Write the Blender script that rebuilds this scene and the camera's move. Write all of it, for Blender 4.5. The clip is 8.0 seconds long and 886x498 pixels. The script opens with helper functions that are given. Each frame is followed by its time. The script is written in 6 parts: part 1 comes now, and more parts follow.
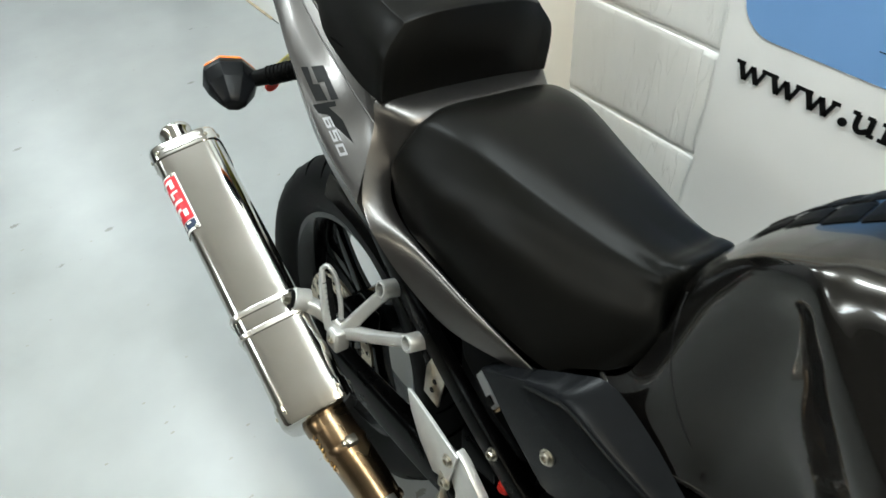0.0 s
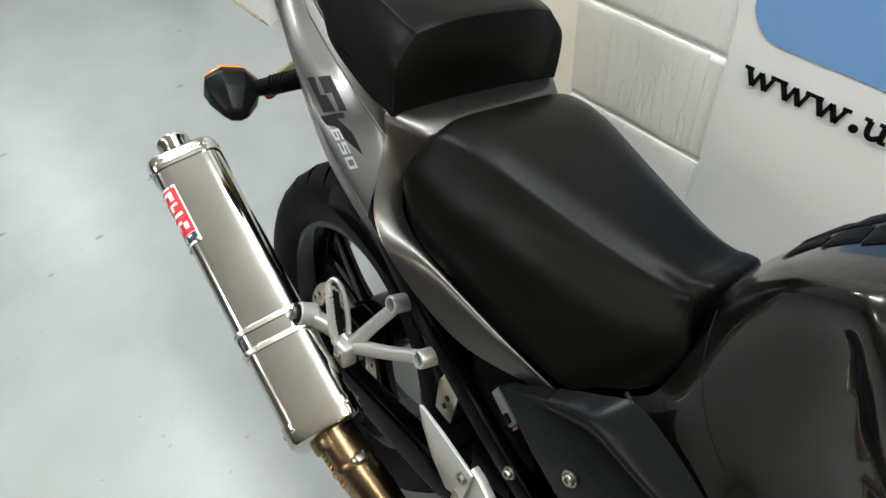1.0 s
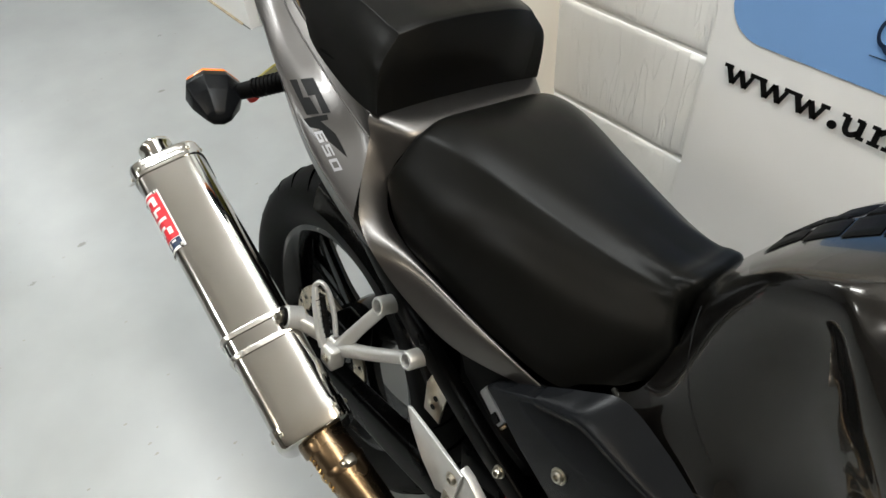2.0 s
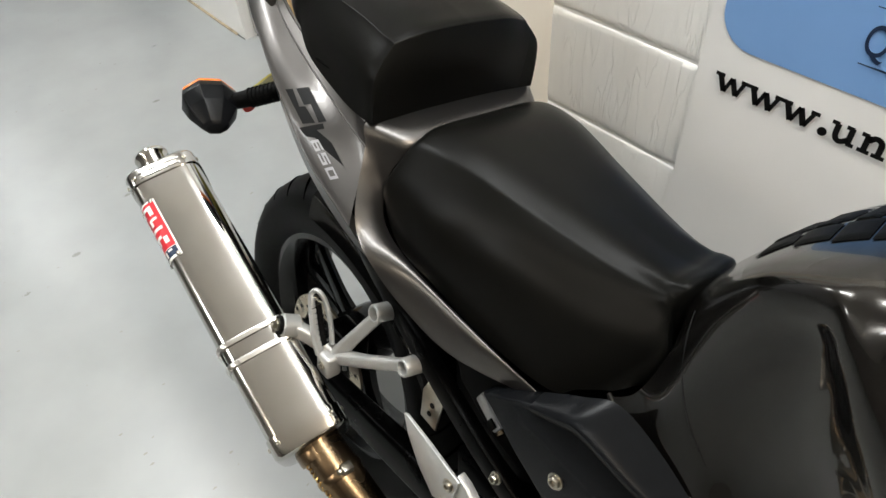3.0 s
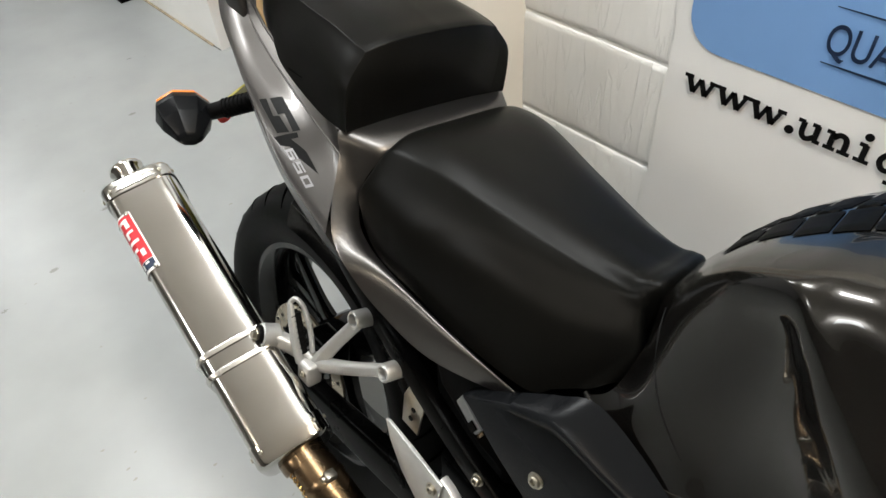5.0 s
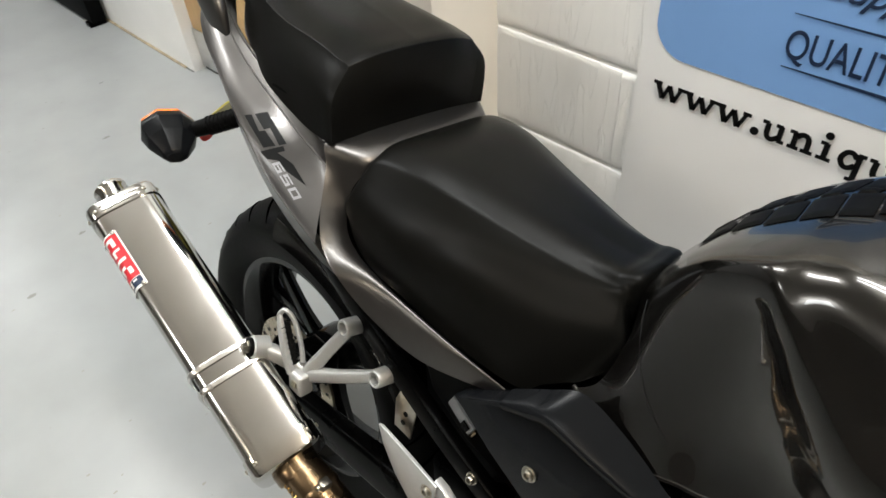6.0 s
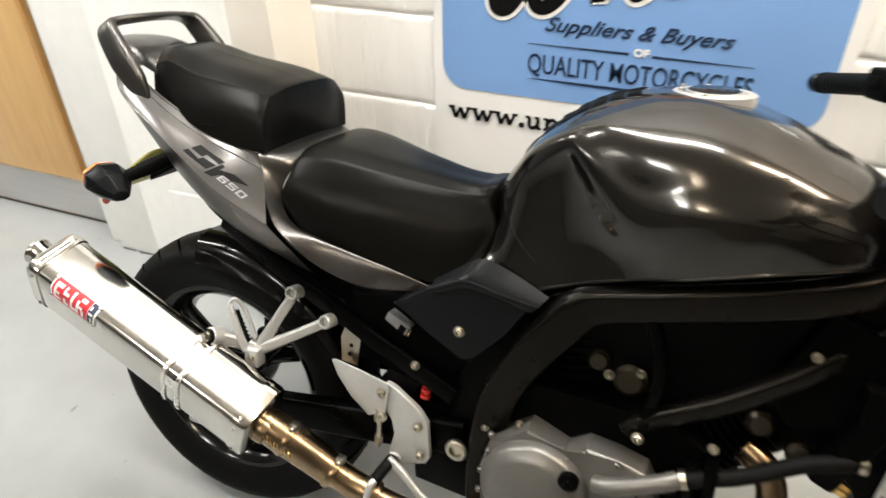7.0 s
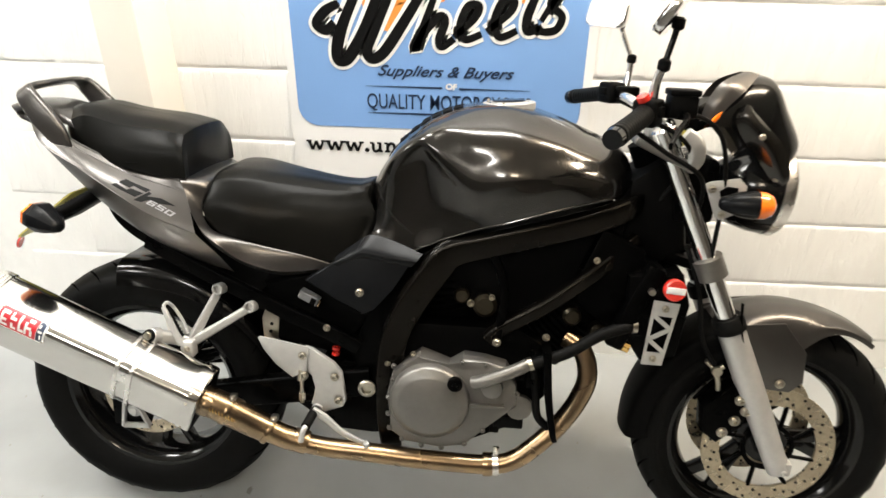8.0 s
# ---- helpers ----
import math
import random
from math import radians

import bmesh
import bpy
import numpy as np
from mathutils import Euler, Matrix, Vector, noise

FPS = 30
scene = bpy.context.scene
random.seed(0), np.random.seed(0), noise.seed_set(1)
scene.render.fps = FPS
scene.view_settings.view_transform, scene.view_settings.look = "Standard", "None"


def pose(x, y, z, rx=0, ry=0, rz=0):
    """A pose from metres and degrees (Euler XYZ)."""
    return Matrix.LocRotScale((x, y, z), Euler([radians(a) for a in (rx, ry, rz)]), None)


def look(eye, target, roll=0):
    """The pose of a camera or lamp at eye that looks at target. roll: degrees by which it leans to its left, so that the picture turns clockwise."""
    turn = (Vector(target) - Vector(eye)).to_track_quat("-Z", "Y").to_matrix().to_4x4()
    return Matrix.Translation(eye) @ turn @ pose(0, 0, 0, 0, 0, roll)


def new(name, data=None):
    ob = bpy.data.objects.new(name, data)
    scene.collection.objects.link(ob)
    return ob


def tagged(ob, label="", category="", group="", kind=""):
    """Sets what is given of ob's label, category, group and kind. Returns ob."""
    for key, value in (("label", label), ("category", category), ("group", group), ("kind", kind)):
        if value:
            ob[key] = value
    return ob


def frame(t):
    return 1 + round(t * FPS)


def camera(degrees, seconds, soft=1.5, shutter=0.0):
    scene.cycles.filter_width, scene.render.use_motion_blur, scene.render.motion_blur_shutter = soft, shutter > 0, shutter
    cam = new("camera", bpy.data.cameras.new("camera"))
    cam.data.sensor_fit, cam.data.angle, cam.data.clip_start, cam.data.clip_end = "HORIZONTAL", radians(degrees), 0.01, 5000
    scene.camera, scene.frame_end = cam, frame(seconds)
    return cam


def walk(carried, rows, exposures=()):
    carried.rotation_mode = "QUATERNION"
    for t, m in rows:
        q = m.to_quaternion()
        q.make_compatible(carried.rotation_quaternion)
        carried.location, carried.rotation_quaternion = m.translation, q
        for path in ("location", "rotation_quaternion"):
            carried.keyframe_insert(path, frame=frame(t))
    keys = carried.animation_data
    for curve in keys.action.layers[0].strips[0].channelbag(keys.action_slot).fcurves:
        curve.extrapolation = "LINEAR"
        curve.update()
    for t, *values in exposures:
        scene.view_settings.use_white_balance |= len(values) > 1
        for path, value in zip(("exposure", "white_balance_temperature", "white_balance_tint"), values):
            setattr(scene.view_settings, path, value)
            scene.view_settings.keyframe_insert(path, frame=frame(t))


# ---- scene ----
cam = camera(66.26, 8.0, soft=1.5, shutter=0.4)
PATH = [
    (0, (0.7469, -0.2818, 1.2933), (-0.1238, 0.2985, 0.2185), -5.33),
    (0.5, (0.7068, -0.2905, 1.2975), (-0.1610, 0.2983, 0.2250), -4.93),
    (1, (0.7063, -0.2902, 1.2954), (-0.1431, 0.3120, 0.2156), -4.73),
    (1.5, (0.7065, -0.2904, 1.2938), (-0.1255, 0.3286, 0.2100), -4.43),
    (3, (0.7112, -0.2949, 1.2975), (-0.1238, 0.3510, 0.2319), -4.28),
    (3.5, (0.7097, -0.2968, 1.2972), (-0.1234, 0.3592, 0.2362), -4.26),
    (4, (0.7137, -0.2940, 1.2970), (-0.1329, 0.3610, 0.2462), -4.87),
    (4.5, (0.7167, -0.2913, 1.2989), (-0.1118, 0.3791, 0.2433), -4.59),
    (6, (0.7318, -0.3193, 1.3088), (-0.0663, 0.4167, 0.2737), -4.31),
    (6.5, (0.7443, -0.5216, 1.3251), (0.1484, 0.4390, 0.3391), -2.80),
    (7, (0.8030, -0.7728, 1.3628), (0.3419, 0.3626, 0.4977), -1.13),
    (7.5, (0.8244, -1.0119, 1.3998), (0.5927, 0.2302, 0.5915), 0.58),
    (8, (0.7714, -1.1976, 1.4481), (0.6927, 0.0929, 0.6874), 0.77),
]
EXPOSURES = [(0.0, -0.18, 5950, 1), (1.5, -0.33, 6200, 6), (3.0, -0.33, 6330, 9), (6.0, -0.30, 6380, 9), (7.0, 0.13, 6680, 10), (8.0, 0.33, 6700, 10)]
walk(cam, [(t, look(eye, target, roll)) for t, eye, target, roll in PATH], EXPOSURES)

# ---- world and lamps ----
world = bpy.data.worlds.new("world")
scene.world = world
world.use_nodes = True
world.node_tree.nodes["Background"].inputs[0].default_value = (0.8, 0.86, 1.0, 1)
world.node_tree.nodes["Background"].inputs[1].default_value = 0.02


def area_lamp(name, eye, target, sx, sy, watts, colour):
    d = bpy.data.lights.new(name, "AREA")
    d.shape, d.size, d.size_y, d.energy, d.color = "RECTANGLE", sx, sy, watts, colour
    ob = new(name, d)
    ob.matrix_world = look(eye, target)
    return ob


CEIL = 2.75
COOL, WARM = (0.96, 0.98, 0.985), (1.0, 0.87, 0.70)
# twin-tube fittings under the ceiling, which light it as well as the floor; the one ahead of the motorcycle is warm
for x, y, watts, tint in ((-5.1, -0.3, 34, COOL), (-1.6, -0.3, 44, COOL), (0.5, 0.16, 33, COOL), (2.3, 0.0, 46, WARM)):
    for dy in (-0.07, 0.07):
        area_lamp("ceiling_tube", (x, y + dy, CEIL - 0.14), (x, y + dy, 0), 1.5, 0.05, watts * 0.5, tint)
    area_lamp("ceiling_tube_top", (x, y, CEIL - 0.13), (x, y, CEIL), 1.5, 0.16, watts * 0.8, tint)
# two square panels further into the room; the one at x -1.9 is added fill
for x, watts, tint in ((-1.9, 17, COOL), (-0.35, 18, COOL), (0.6, 12, WARM)):
    area_lamp("ceiling_panel", (x, -2.5, CEIL - 0.14), (x, -2.5, 0), 0.4, 0.4, watts * 0.85, tint)
    # added up-light, there only to brighten the ceiling for reflections
    area_lamp("ceiling_panel_top", (x, -2.5, CEIL - 0.13), (x, -2.5, CEIL), 0.4, 0.4, watts * 1.3, tint)

# ---- materials ----
def mat(name, colour, rough=0.5, metal=0.0, var=0.0, scale=40.0, bump=0.0, bump_scale=200.0, coat=0.0, spec=0.5,
        rough_var=0.0, second=None, stretch=(1, 1, 1), random_piece=0.0, flakes=0.0, bump_depth=0.002):
    """A surface with a base colour, patches at two scales, fine relief and gloss that varies a little."""
    m = bpy.data.materials.new(name)
    m.use_nodes = True
    nt = m.node_tree
    b = nt.nodes["Principled BSDF"]
    b.inputs["Roughness"].default_value = rough
    b.inputs["Metallic"].default_value = metal
    b.inputs["Coat Weight"].default_value = coat
    b.inputs["Coat Roughness"].default_value = 0.025
    b.inputs["Specular IOR Level"].default_value = spec
    b.inputs["Base Color"].default_value = (*colour, 1)
    tc = nt.nodes.new("ShaderNodeTexCoord")
    mp = nt.nodes.new("ShaderNodeMapping")
    mp.inputs["Scale"].default_value = stretch
    nt.links.new(tc.outputs["Object"], mp.inputs["Vector"])

    def noise_tex(s, detail=4.0):
        n = nt.nodes.new("ShaderNodeTexNoise")
        n.inputs["Scale"].default_value = s
        n.inputs["Detail"].default_value = detail
        nt.links.new(mp.outputs["Vector"], n.inputs["Vector"])
        return n

    if var > 0:
        n1, n2 = noise_tex(scale), noise_tex(scale * 0.12, 2.0)
        add = nt.nodes.new("ShaderNodeMath")
        add.operation = "ADD"
        nt.links.new(n1.outputs["Fac"], add.inputs[0])
        nt.links.new(n2.outputs["Fac"], add.inputs[1])
        ramp = nt.nodes.new("ShaderNodeMapRange")
        ramp.inputs["From Min"].default_value, ramp.inputs["From Max"].default_value = 0.7, 1.3
        nt.links.new(add.outputs[0], ramp.inputs["Value"])
        mix = nt.nodes.new("ShaderNodeMix")
        mix.data_type = "RGBA"
        lo = tuple(c * (1 - var) for c in colour) if second is None else second
        hi = tuple(min(1.0, c * (1 + var)) for c in colour) if second is None else colour
        mix.inputs["A"].default_value, mix.inputs["B"].default_value = (*lo, 1), (*hi, 1)
        nt.links.new(ramp.outputs["Result"], mix.inputs["Factor"])
        last = mix.outputs["Result"]
        if random_piece > 0:
            info = nt.nodes.new("ShaderNodeObjectInfo")
            r2 = nt.nodes.new("ShaderNodeMapRange")
            r2.inputs["To Min"].default_value, r2.inputs["To Max"].default_value = 1 - random_piece, 1.0
            nt.links.new(info.outputs["Random"], r2.inputs["Value"])
            mul = nt.nodes.new("ShaderNodeVectorMath")
            mul.operation = "SCALE"
            nt.links.new(last, mul.inputs[0])
            nt.links.new(r2.outputs["Result"], mul.inputs["Scale"])
            last = mul.outputs["Vector"]
        nt.links.new(last, b.inputs["Base Color"])
    if rough_var > 0:
        n3 = noise_tex(scale * 0.5, 3.0)
        r3 = nt.nodes.new("ShaderNodeMapRange")
        r3.inputs["From Min"].default_value, r3.inputs["From Max"].default_value = 0.3, 0.7
        r3.inputs["To Min"].default_value, r3.inputs["To Max"].default_value = max(0.02, rough - rough_var), rough + rough_var
        nt.links.new(n3.outputs["Fac"], r3.inputs["Value"])
        nt.links.new(r3.outputs["Result"], b.inputs["Roughness"])
    if flakes > 0:
        v = nt.nodes.new("ShaderNodeTexVoronoi")
        v.inputs["Scale"].default_value = 2500.0
        nt.links.new(tc.outputs["Object"], v.inputs["Vector"])
        bf = nt.nodes.new("ShaderNodeBump")
        bf.inputs["Strength"].default_value, bf.inputs["Distance"].default_value = flakes, 0.0004
        nt.links.new(v.outputs["Distance"], bf.inputs["Height"])
        nt.links.new(bf.outputs["Normal"], b.inputs["Normal"])
    if bump > 0:
        n4 = noise_tex(bump_scale, 5.0)
        bn = nt.nodes.new("ShaderNodeBump")
        bn.inputs["Strength"].default_value, bn.inputs["Distance"].default_value = bump, bump_depth
        nt.links.new(n4.outputs["Fac"], bn.inputs["Height"])
        nt.links.new(bn.outputs["Normal"], b.inputs["Normal"])
    return m


M_floor = mat("floor_paint", (0.285, 0.298, 0.298), 0.33, var=0.10, scale=5.0, bump=0.08, bump_scale=45, rough_var=0.05, spec=0.4)


def add_specks(m, scale, size, share, colour):
    """Small scuffs and chips scattered thinly over the floor paint."""
    nt = m.node_tree
    b = nt.nodes["Principled BSDF"]
    old = b.inputs["Base Color"].links[0].from_socket
    tc = nt.nodes.new("ShaderNodeTexCoord")
    mp = nt.nodes.new("ShaderNodeMapping")
    mp.inputs["Scale"].default_value, mp.inputs["Rotation"].default_value = (1.0, 0.55, 1.0), (0, 0, 0.6)
    nt.links.new(tc.outputs["Object"], mp.inputs["Vector"])
    v = nt.nodes.new("ShaderNodeTexVoronoi")
    v.inputs["Scale"].default_value = scale
    nt.links.new(mp.outputs["Vector"], v.inputs["Vector"])
    near = nt.nodes.new("ShaderNodeMath")
    near.operation, near.inputs[1].default_value = "LESS_THAN", size
    n = nt.nodes.new("ShaderNodeTexNoise")
    n.inputs["Scale"].default_value = 260.0
    nt.links.new(tc.outputs["Object"], n.inputs["Vector"])
    jag = nt.nodes.new("ShaderNodeMath")
    jag.operation, jag.inputs[1].default_value, jag.inputs[2].default_value = "MULTIPLY_ADD", 0.16, -0.08
    nt.links.new(n.outputs["Fac"], jag.inputs[0])
    add = nt.nodes.new("ShaderNodeMath")
    add.operation = "ADD"
    nt.links.new(v.outputs["Distance"], add.inputs[0])
    nt.links.new(jag.outputs[0], add.inputs[1])
    nt.links.new(add.outputs[0], near.inputs[0])
    sep = nt.nodes.new("ShaderNodeSeparateColor")
    nt.links.new(v.outputs["Color"], sep.inputs[0])
    some = nt.nodes.new("ShaderNodeMath")
    some.operation, some.inputs[1].default_value = "GREATER_THAN", share
    nt.links.new(sep.outputs[0], some.inputs[0])
    both = nt.nodes.new("ShaderNodeMath")
    both.operation = "MULTIPLY"
    nt.links.new(near.outputs[0], both.inputs[0])
    nt.links.new(some.outputs[0], both.inputs[1])
    mix = nt.nodes.new("ShaderNodeMix")
    mix.data_type = "RGBA"
    mix.inputs["B"].default_value = colour
    nt.links.new(both.outputs[0], mix.inputs["Factor"])
    nt.links.new(old, mix.inputs["A"])
    nt.links.new(mix.outputs["Result"], b.inputs["Base Color"])


add_specks(M_floor, 11.0, 0.075, 0.60, (0.17, 0.17, 0.16, 1))
add_specks(M_floor, 34.0, 0.085, 0.80, (0.24, 0.23, 0.21, 1))
add_specks(M_floor, 3.2, 0.020, 0.55, (0.62, 0.62, 0.60, 1))
M_block = mat("painted_block", (0.84, 0.84, 0.82), 0.55, var=0.03, scale=14.0, bump=0.6, bump_scale=26, stretch=(1.6, 1, 0.4), random_piece=0.02, bump_depth=0.004)


def add_cracks(m, scale, width):
    """Fine upright runs and hairline cracks in thick paint, as relief under the existing relief."""
    nt = m.node_tree
    old = next(n for n in nt.nodes if n.type == "BUMP")
    tc = nt.nodes.new("ShaderNodeTexCoord")
    mp = nt.nodes.new("ShaderNodeMapping")
    mp.inputs["Scale"].default_value, mp.inputs["Rotation"].default_value = (2.4, 1.0, 0.26), (0, radians(7), 0)
    nt.links.new(tc.outputs["Object"], mp.inputs["Vector"])
    n = nt.nodes.new("ShaderNodeTexNoise")
    n.inputs["Scale"].default_value, n.inputs["Detail"].default_value = scale, 2.5
    nt.links.new(mp.outputs["Vector"], n.inputs["Vector"])
    off = nt.nodes.new("ShaderNodeMath")
    off.operation, off.inputs[1].default_value = "SUBTRACT", 0.5
    nt.links.new(n.outputs["Fac"], off.inputs[0])
    away = nt.nodes.new("ShaderNodeMath")
    away.operation = "ABSOLUTE"
    nt.links.new(off.outputs[0], away.inputs[0])
    ramp = nt.nodes.new("ShaderNodeMapRange")
    ramp.inputs["From Max"].default_value = width
    nt.links.new(away.outputs[0], ramp.inputs["Value"])
    bn = nt.nodes.new("ShaderNodeBump")
    bn.inputs["Strength"].default_value, bn.inputs["Distance"].default_value = 0.45, 0.002
    nt.links.new(ramp.outputs["Result"], bn.inputs["Height"])
    nt.links.new(bn.outputs["Normal"], old.inputs["Normal"])


add_cracks(M_block, 13.0, 0.011)
M_mortar = mat("painted_mortar", (0.84, 0.84, 0.82), 0.6, var=0.04, scale=30.0, bump=0.4, bump_scale=80)
M_plaster = mat("white_plaster", (0.80, 0.79, 0.76), 0.6, var=0.03, scale=6.0, bump=0.1, bump_scale=90)
M_boxing = mat("warm_lit_paint", (0.80, 0.76, 0.69), 0.6, var=0.03, scale=8.0, bump=0.08, bump_scale=90)
M_trim = mat("white_gloss_paint", (0.80, 0.80, 0.78), 0.35, var=0.03, scale=20.0)
M_ceiling = mat("ceiling_paint", (0.78, 0.74, 0.68), 0.8, var=0.02, scale=3.0)
M_wood = mat("door_veneer", (0.62, 0.40, 0.17), 0.42, var=0.5, scale=16.0, second=(0.52, 0.32, 0.13), stretch=(6, 6, 0.35))
M_lip = mat("door_lipping", (0.55, 0.31, 0.10), 0.4, var=0.4, scale=16.0, second=(0.45, 0.24, 0.07), stretch=(6, 6, 0.35))
M_steel = mat("brushed_steel", (0.62, 0.62, 0.62), 0.35, 1.0, var=0.06, scale=60.0, stretch=(0.1, 1, 3), rough_var=0.06)
M_paint = mat("dark_metallic_paint", (0.0225, 0.0203, 0.018), 0.21, 0.9, var=0.04, scale=30.0, coat=0.65, flakes=0.01)
# lighter copy of the tank paint, the light on these panels put into its colour
M_lit_panel = mat("lit_metallic_paint", (0.085, 0.080, 0.076), 0.33, 0.92, var=0.04, scale=30.0, coat=0.15, flakes=0.02)
M_seat = mat("seat_vinyl", (0.0035, 0.0034, 0.0029), 0.33, var=0.12, scale=14.0, bump=0.10, bump_scale=900, rough_var=0.05, spec=0.09)
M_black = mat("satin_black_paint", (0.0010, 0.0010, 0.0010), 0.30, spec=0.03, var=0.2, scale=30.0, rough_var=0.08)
M_beam = mat("satin_dark_alloy", (0.0095, 0.0082, 0.0067), 0.24, 0.8, var=0.12, scale=30.0, rough_var=0.06, spec=0.2)
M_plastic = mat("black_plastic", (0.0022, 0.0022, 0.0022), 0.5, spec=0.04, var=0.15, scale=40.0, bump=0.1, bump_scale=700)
M_cover = mat("dark_grey_plastic", (0.0050, 0.0054, 0.0062), 0.27, var=0.1, scale=40.0, bump=0.03, bump_scale=600, spec=0.10)
M_gloss = mat("gloss_black", (0.003, 0.003, 0.003), 0.12, var=0.1, scale=30.0, spec=0.3)
M_rubber = mat("tyre_rubber", (0.0040, 0.0040, 0.0039), 0.5, spec=0.05, var=0.2, scale=60.0, bump=0.15, bump_scale=300)
M_tread_shade = mat("tread_shade", (0.0004, 0.0004, 0.0004), 0.9, spec=0.0)
M_mirrorsteel = mat("polished_stainless", (0.54, 0.525, 0.50), 0.10, 1.0, var=0.03, scale=30.0, rough_var=0.02)
M_satinsteel = mat("satin_stainless", (0.70, 0.68, 0.65), 0.25, 1.0, var=0.04, scale=40.0, rough_var=0.06)
M_goldpipe = mat("heat_tinted_pipe", (0.33, 0.225, 0.125), 0.27, 1.0, var=0.45, scale=14.0, second=(0.17, 0.135, 0.10), rough_var=0.05)
M_alu = mat("silver_painted_aluminium", (0.44, 0.44, 0.43), 0.40, 0.55, var=0.05, scale=90.0, bump=0.1, bump_scale=500)
M_casting = mat("engine_cover_grey", (0.130, 0.125, 0.116), 0.36, 0.6, var=0.06, scale=80.0, bump=0.08, bump_scale=500)
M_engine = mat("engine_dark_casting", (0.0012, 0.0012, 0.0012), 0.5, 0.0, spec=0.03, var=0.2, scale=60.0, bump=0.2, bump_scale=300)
M_chrome = mat("chrome", (0.8, 0.8, 0.8), 0.07, 1.0)
M_zinc = mat("zinc_bolt", (0.42, 0.39, 0.33), 0.3, 1.0, var=0.1, scale=200.0)
M_brass = mat("gold_anodised", (0.7, 0.45, 0.15), 0.25, 1.0)
M_amber = mat("amber_lens", (0.80, 0.16, 0.01), 0.15, coat=0.6)
M_redlens = mat("red_plastic", (0.6, 0.03, 0.02), 0.25, coat=0.4)
M_white = mat("white_print", (0.78, 0.78, 0.76), 0.45)
M_ink = mat("black_print", (0.004, 0.004, 0.004), 0.5, spec=0.12)
M_red = mat("red_print", (0.55, 0.02, 0.03), 0.35)
M_navy = mat("navy_print", (0.012, 0.025, 0.06), 0.4)
M_signblue = mat("sign_blue_print", (0.175, 0.33, 0.62), 0.42, var=0.02, scale=6.0)
M_orange = mat("orange_print", (0.75, 0.27, 0.05), 0.4)
M_board = mat("sign_board", (0.80, 0.80, 0.79), 0.42, var=0.015, scale=4.0)
M_silverprint = mat("silver_print", (0.27, 0.27, 0.28), 0.4, 0.2)
M_yellow = mat("reflective_yellow", (0.48, 0.42, 0.07), 0.4)
M_mirror = mat("mirror_glass", (0.9, 0.9, 0.9), 0.02, 1.0)
M_disc = mat("drilled_disc_steel", (0.42, 0.36, 0.27), 0.3, 1.0, var=0.15, scale=120.0, rough_var=0.08)
M_far = mat("dim_unseen_wall", (0.19, 0.175, 0.16), 0.7, var=0.04, scale=4.0)
M_pale = mat("pale_unseen_wall", (0.74, 0.76, 0.79), 0.7, var=0.03, scale=4.0)
M_fitting = mat("dull_brass_fitting", (0.055, 0.047, 0.034), 0.35, 0.9, var=0.2, scale=80.0)

# ---- shape helpers ----
def part(name, bm, material, parent, label="", smooth=True):
    bmesh.ops.recalc_face_normals(bm, faces=bm.faces[:])
    me = bpy.data.meshes.new(name)
    bm.to_mesh(me)
    bm.free()
    if smooth:
        me.polygons.foreach_set("use_smooth", [True] * len(me.polygons))
        me.set_sharp_from_angle(angle=radians(38))
    if material:
        me.materials.append(material)
    ob = new(name, me)
    if parent:
        ob.parent = parent
    if label:
        ob["label"] = label
    return ob


def catmull(pts, n):
    """n points along a smooth line through pts (rows of any width)."""
    p = np.asarray(pts, float)
    k = len(p)
    out = []
    for s in np.linspace(0, k - 1, n):
        i = min(int(s), k - 2)
        t = s - i
        a, b, c, d = p[max(i - 1, 0)], p[i], p[i + 1], p[min(i + 2, k - 1)]
        out.append(0.5 * (2 * b + (c - a) * t + (2 * a - 5 * b + 4 * c - d) * t * t + (3 * b - a - 3 * c + d) * t ** 3))
    return np.array(out)


def surface(bm, grid, nu, nv):
    """A smooth sheet through a small grid of control points (rows of x, y, z)."""
    g = np.asarray(grid, float)
    rows = np.array([catmull(r, nv) for r in g])
    full = np.array([catmull(rows[:, j], nu) for j in range(nv)])
    vs = [[bm.verts.new(full[j, i]) for j in range(nv)] for i in range(nu)]
    for i in range(nu - 1):
        for j in range(nv - 1):
            bm.faces.new((vs[i][j], vs[i + 1][j], vs[i + 1][j + 1], vs[i][j + 1]))
    return vs


def mirrored(bm):
    """Adds the other half across the middle plane and closes the seam."""
    geo = bm.verts[:] + bm.edges[:] + bm.faces[:]
    twin = bmesh.ops.duplicate(bm, geom=geo)
    for v in twin["geom"]:
        if isinstance(v, bmesh.types.BMVert):
            v.co.y = -v.co.y
    bmesh.ops.remove_doubles(bm, verts=bm.verts[:], dist=0.0004)


def flip(ob_points):
    return [[(x, -y, z) for x, y, z in row] for row in ob_points]


def ring_frame(points):
    """Tangent and two normals at each point of a line, carried along without twist."""
    p = np.asarray(points, float)
    t = np.gradient(p, axis=0)
    t /= np.linalg.norm(t, axis=1)[:, None] + 1e-12
    ref = np.array([0, 0, 1.0]) if abs(t[0][2]) < 0.9 else np.array([0, 1.0, 0])
    n = np.cross(np.cross(t[0], ref), t[0])
    out = []
    for k in range(len(p)):
        n = n - t[k] * (n @ t[k])
        n /= np.linalg.norm(n) + 1e-12
        out.append((t[k], n, np.cross(t[k], n)))
    return p, out


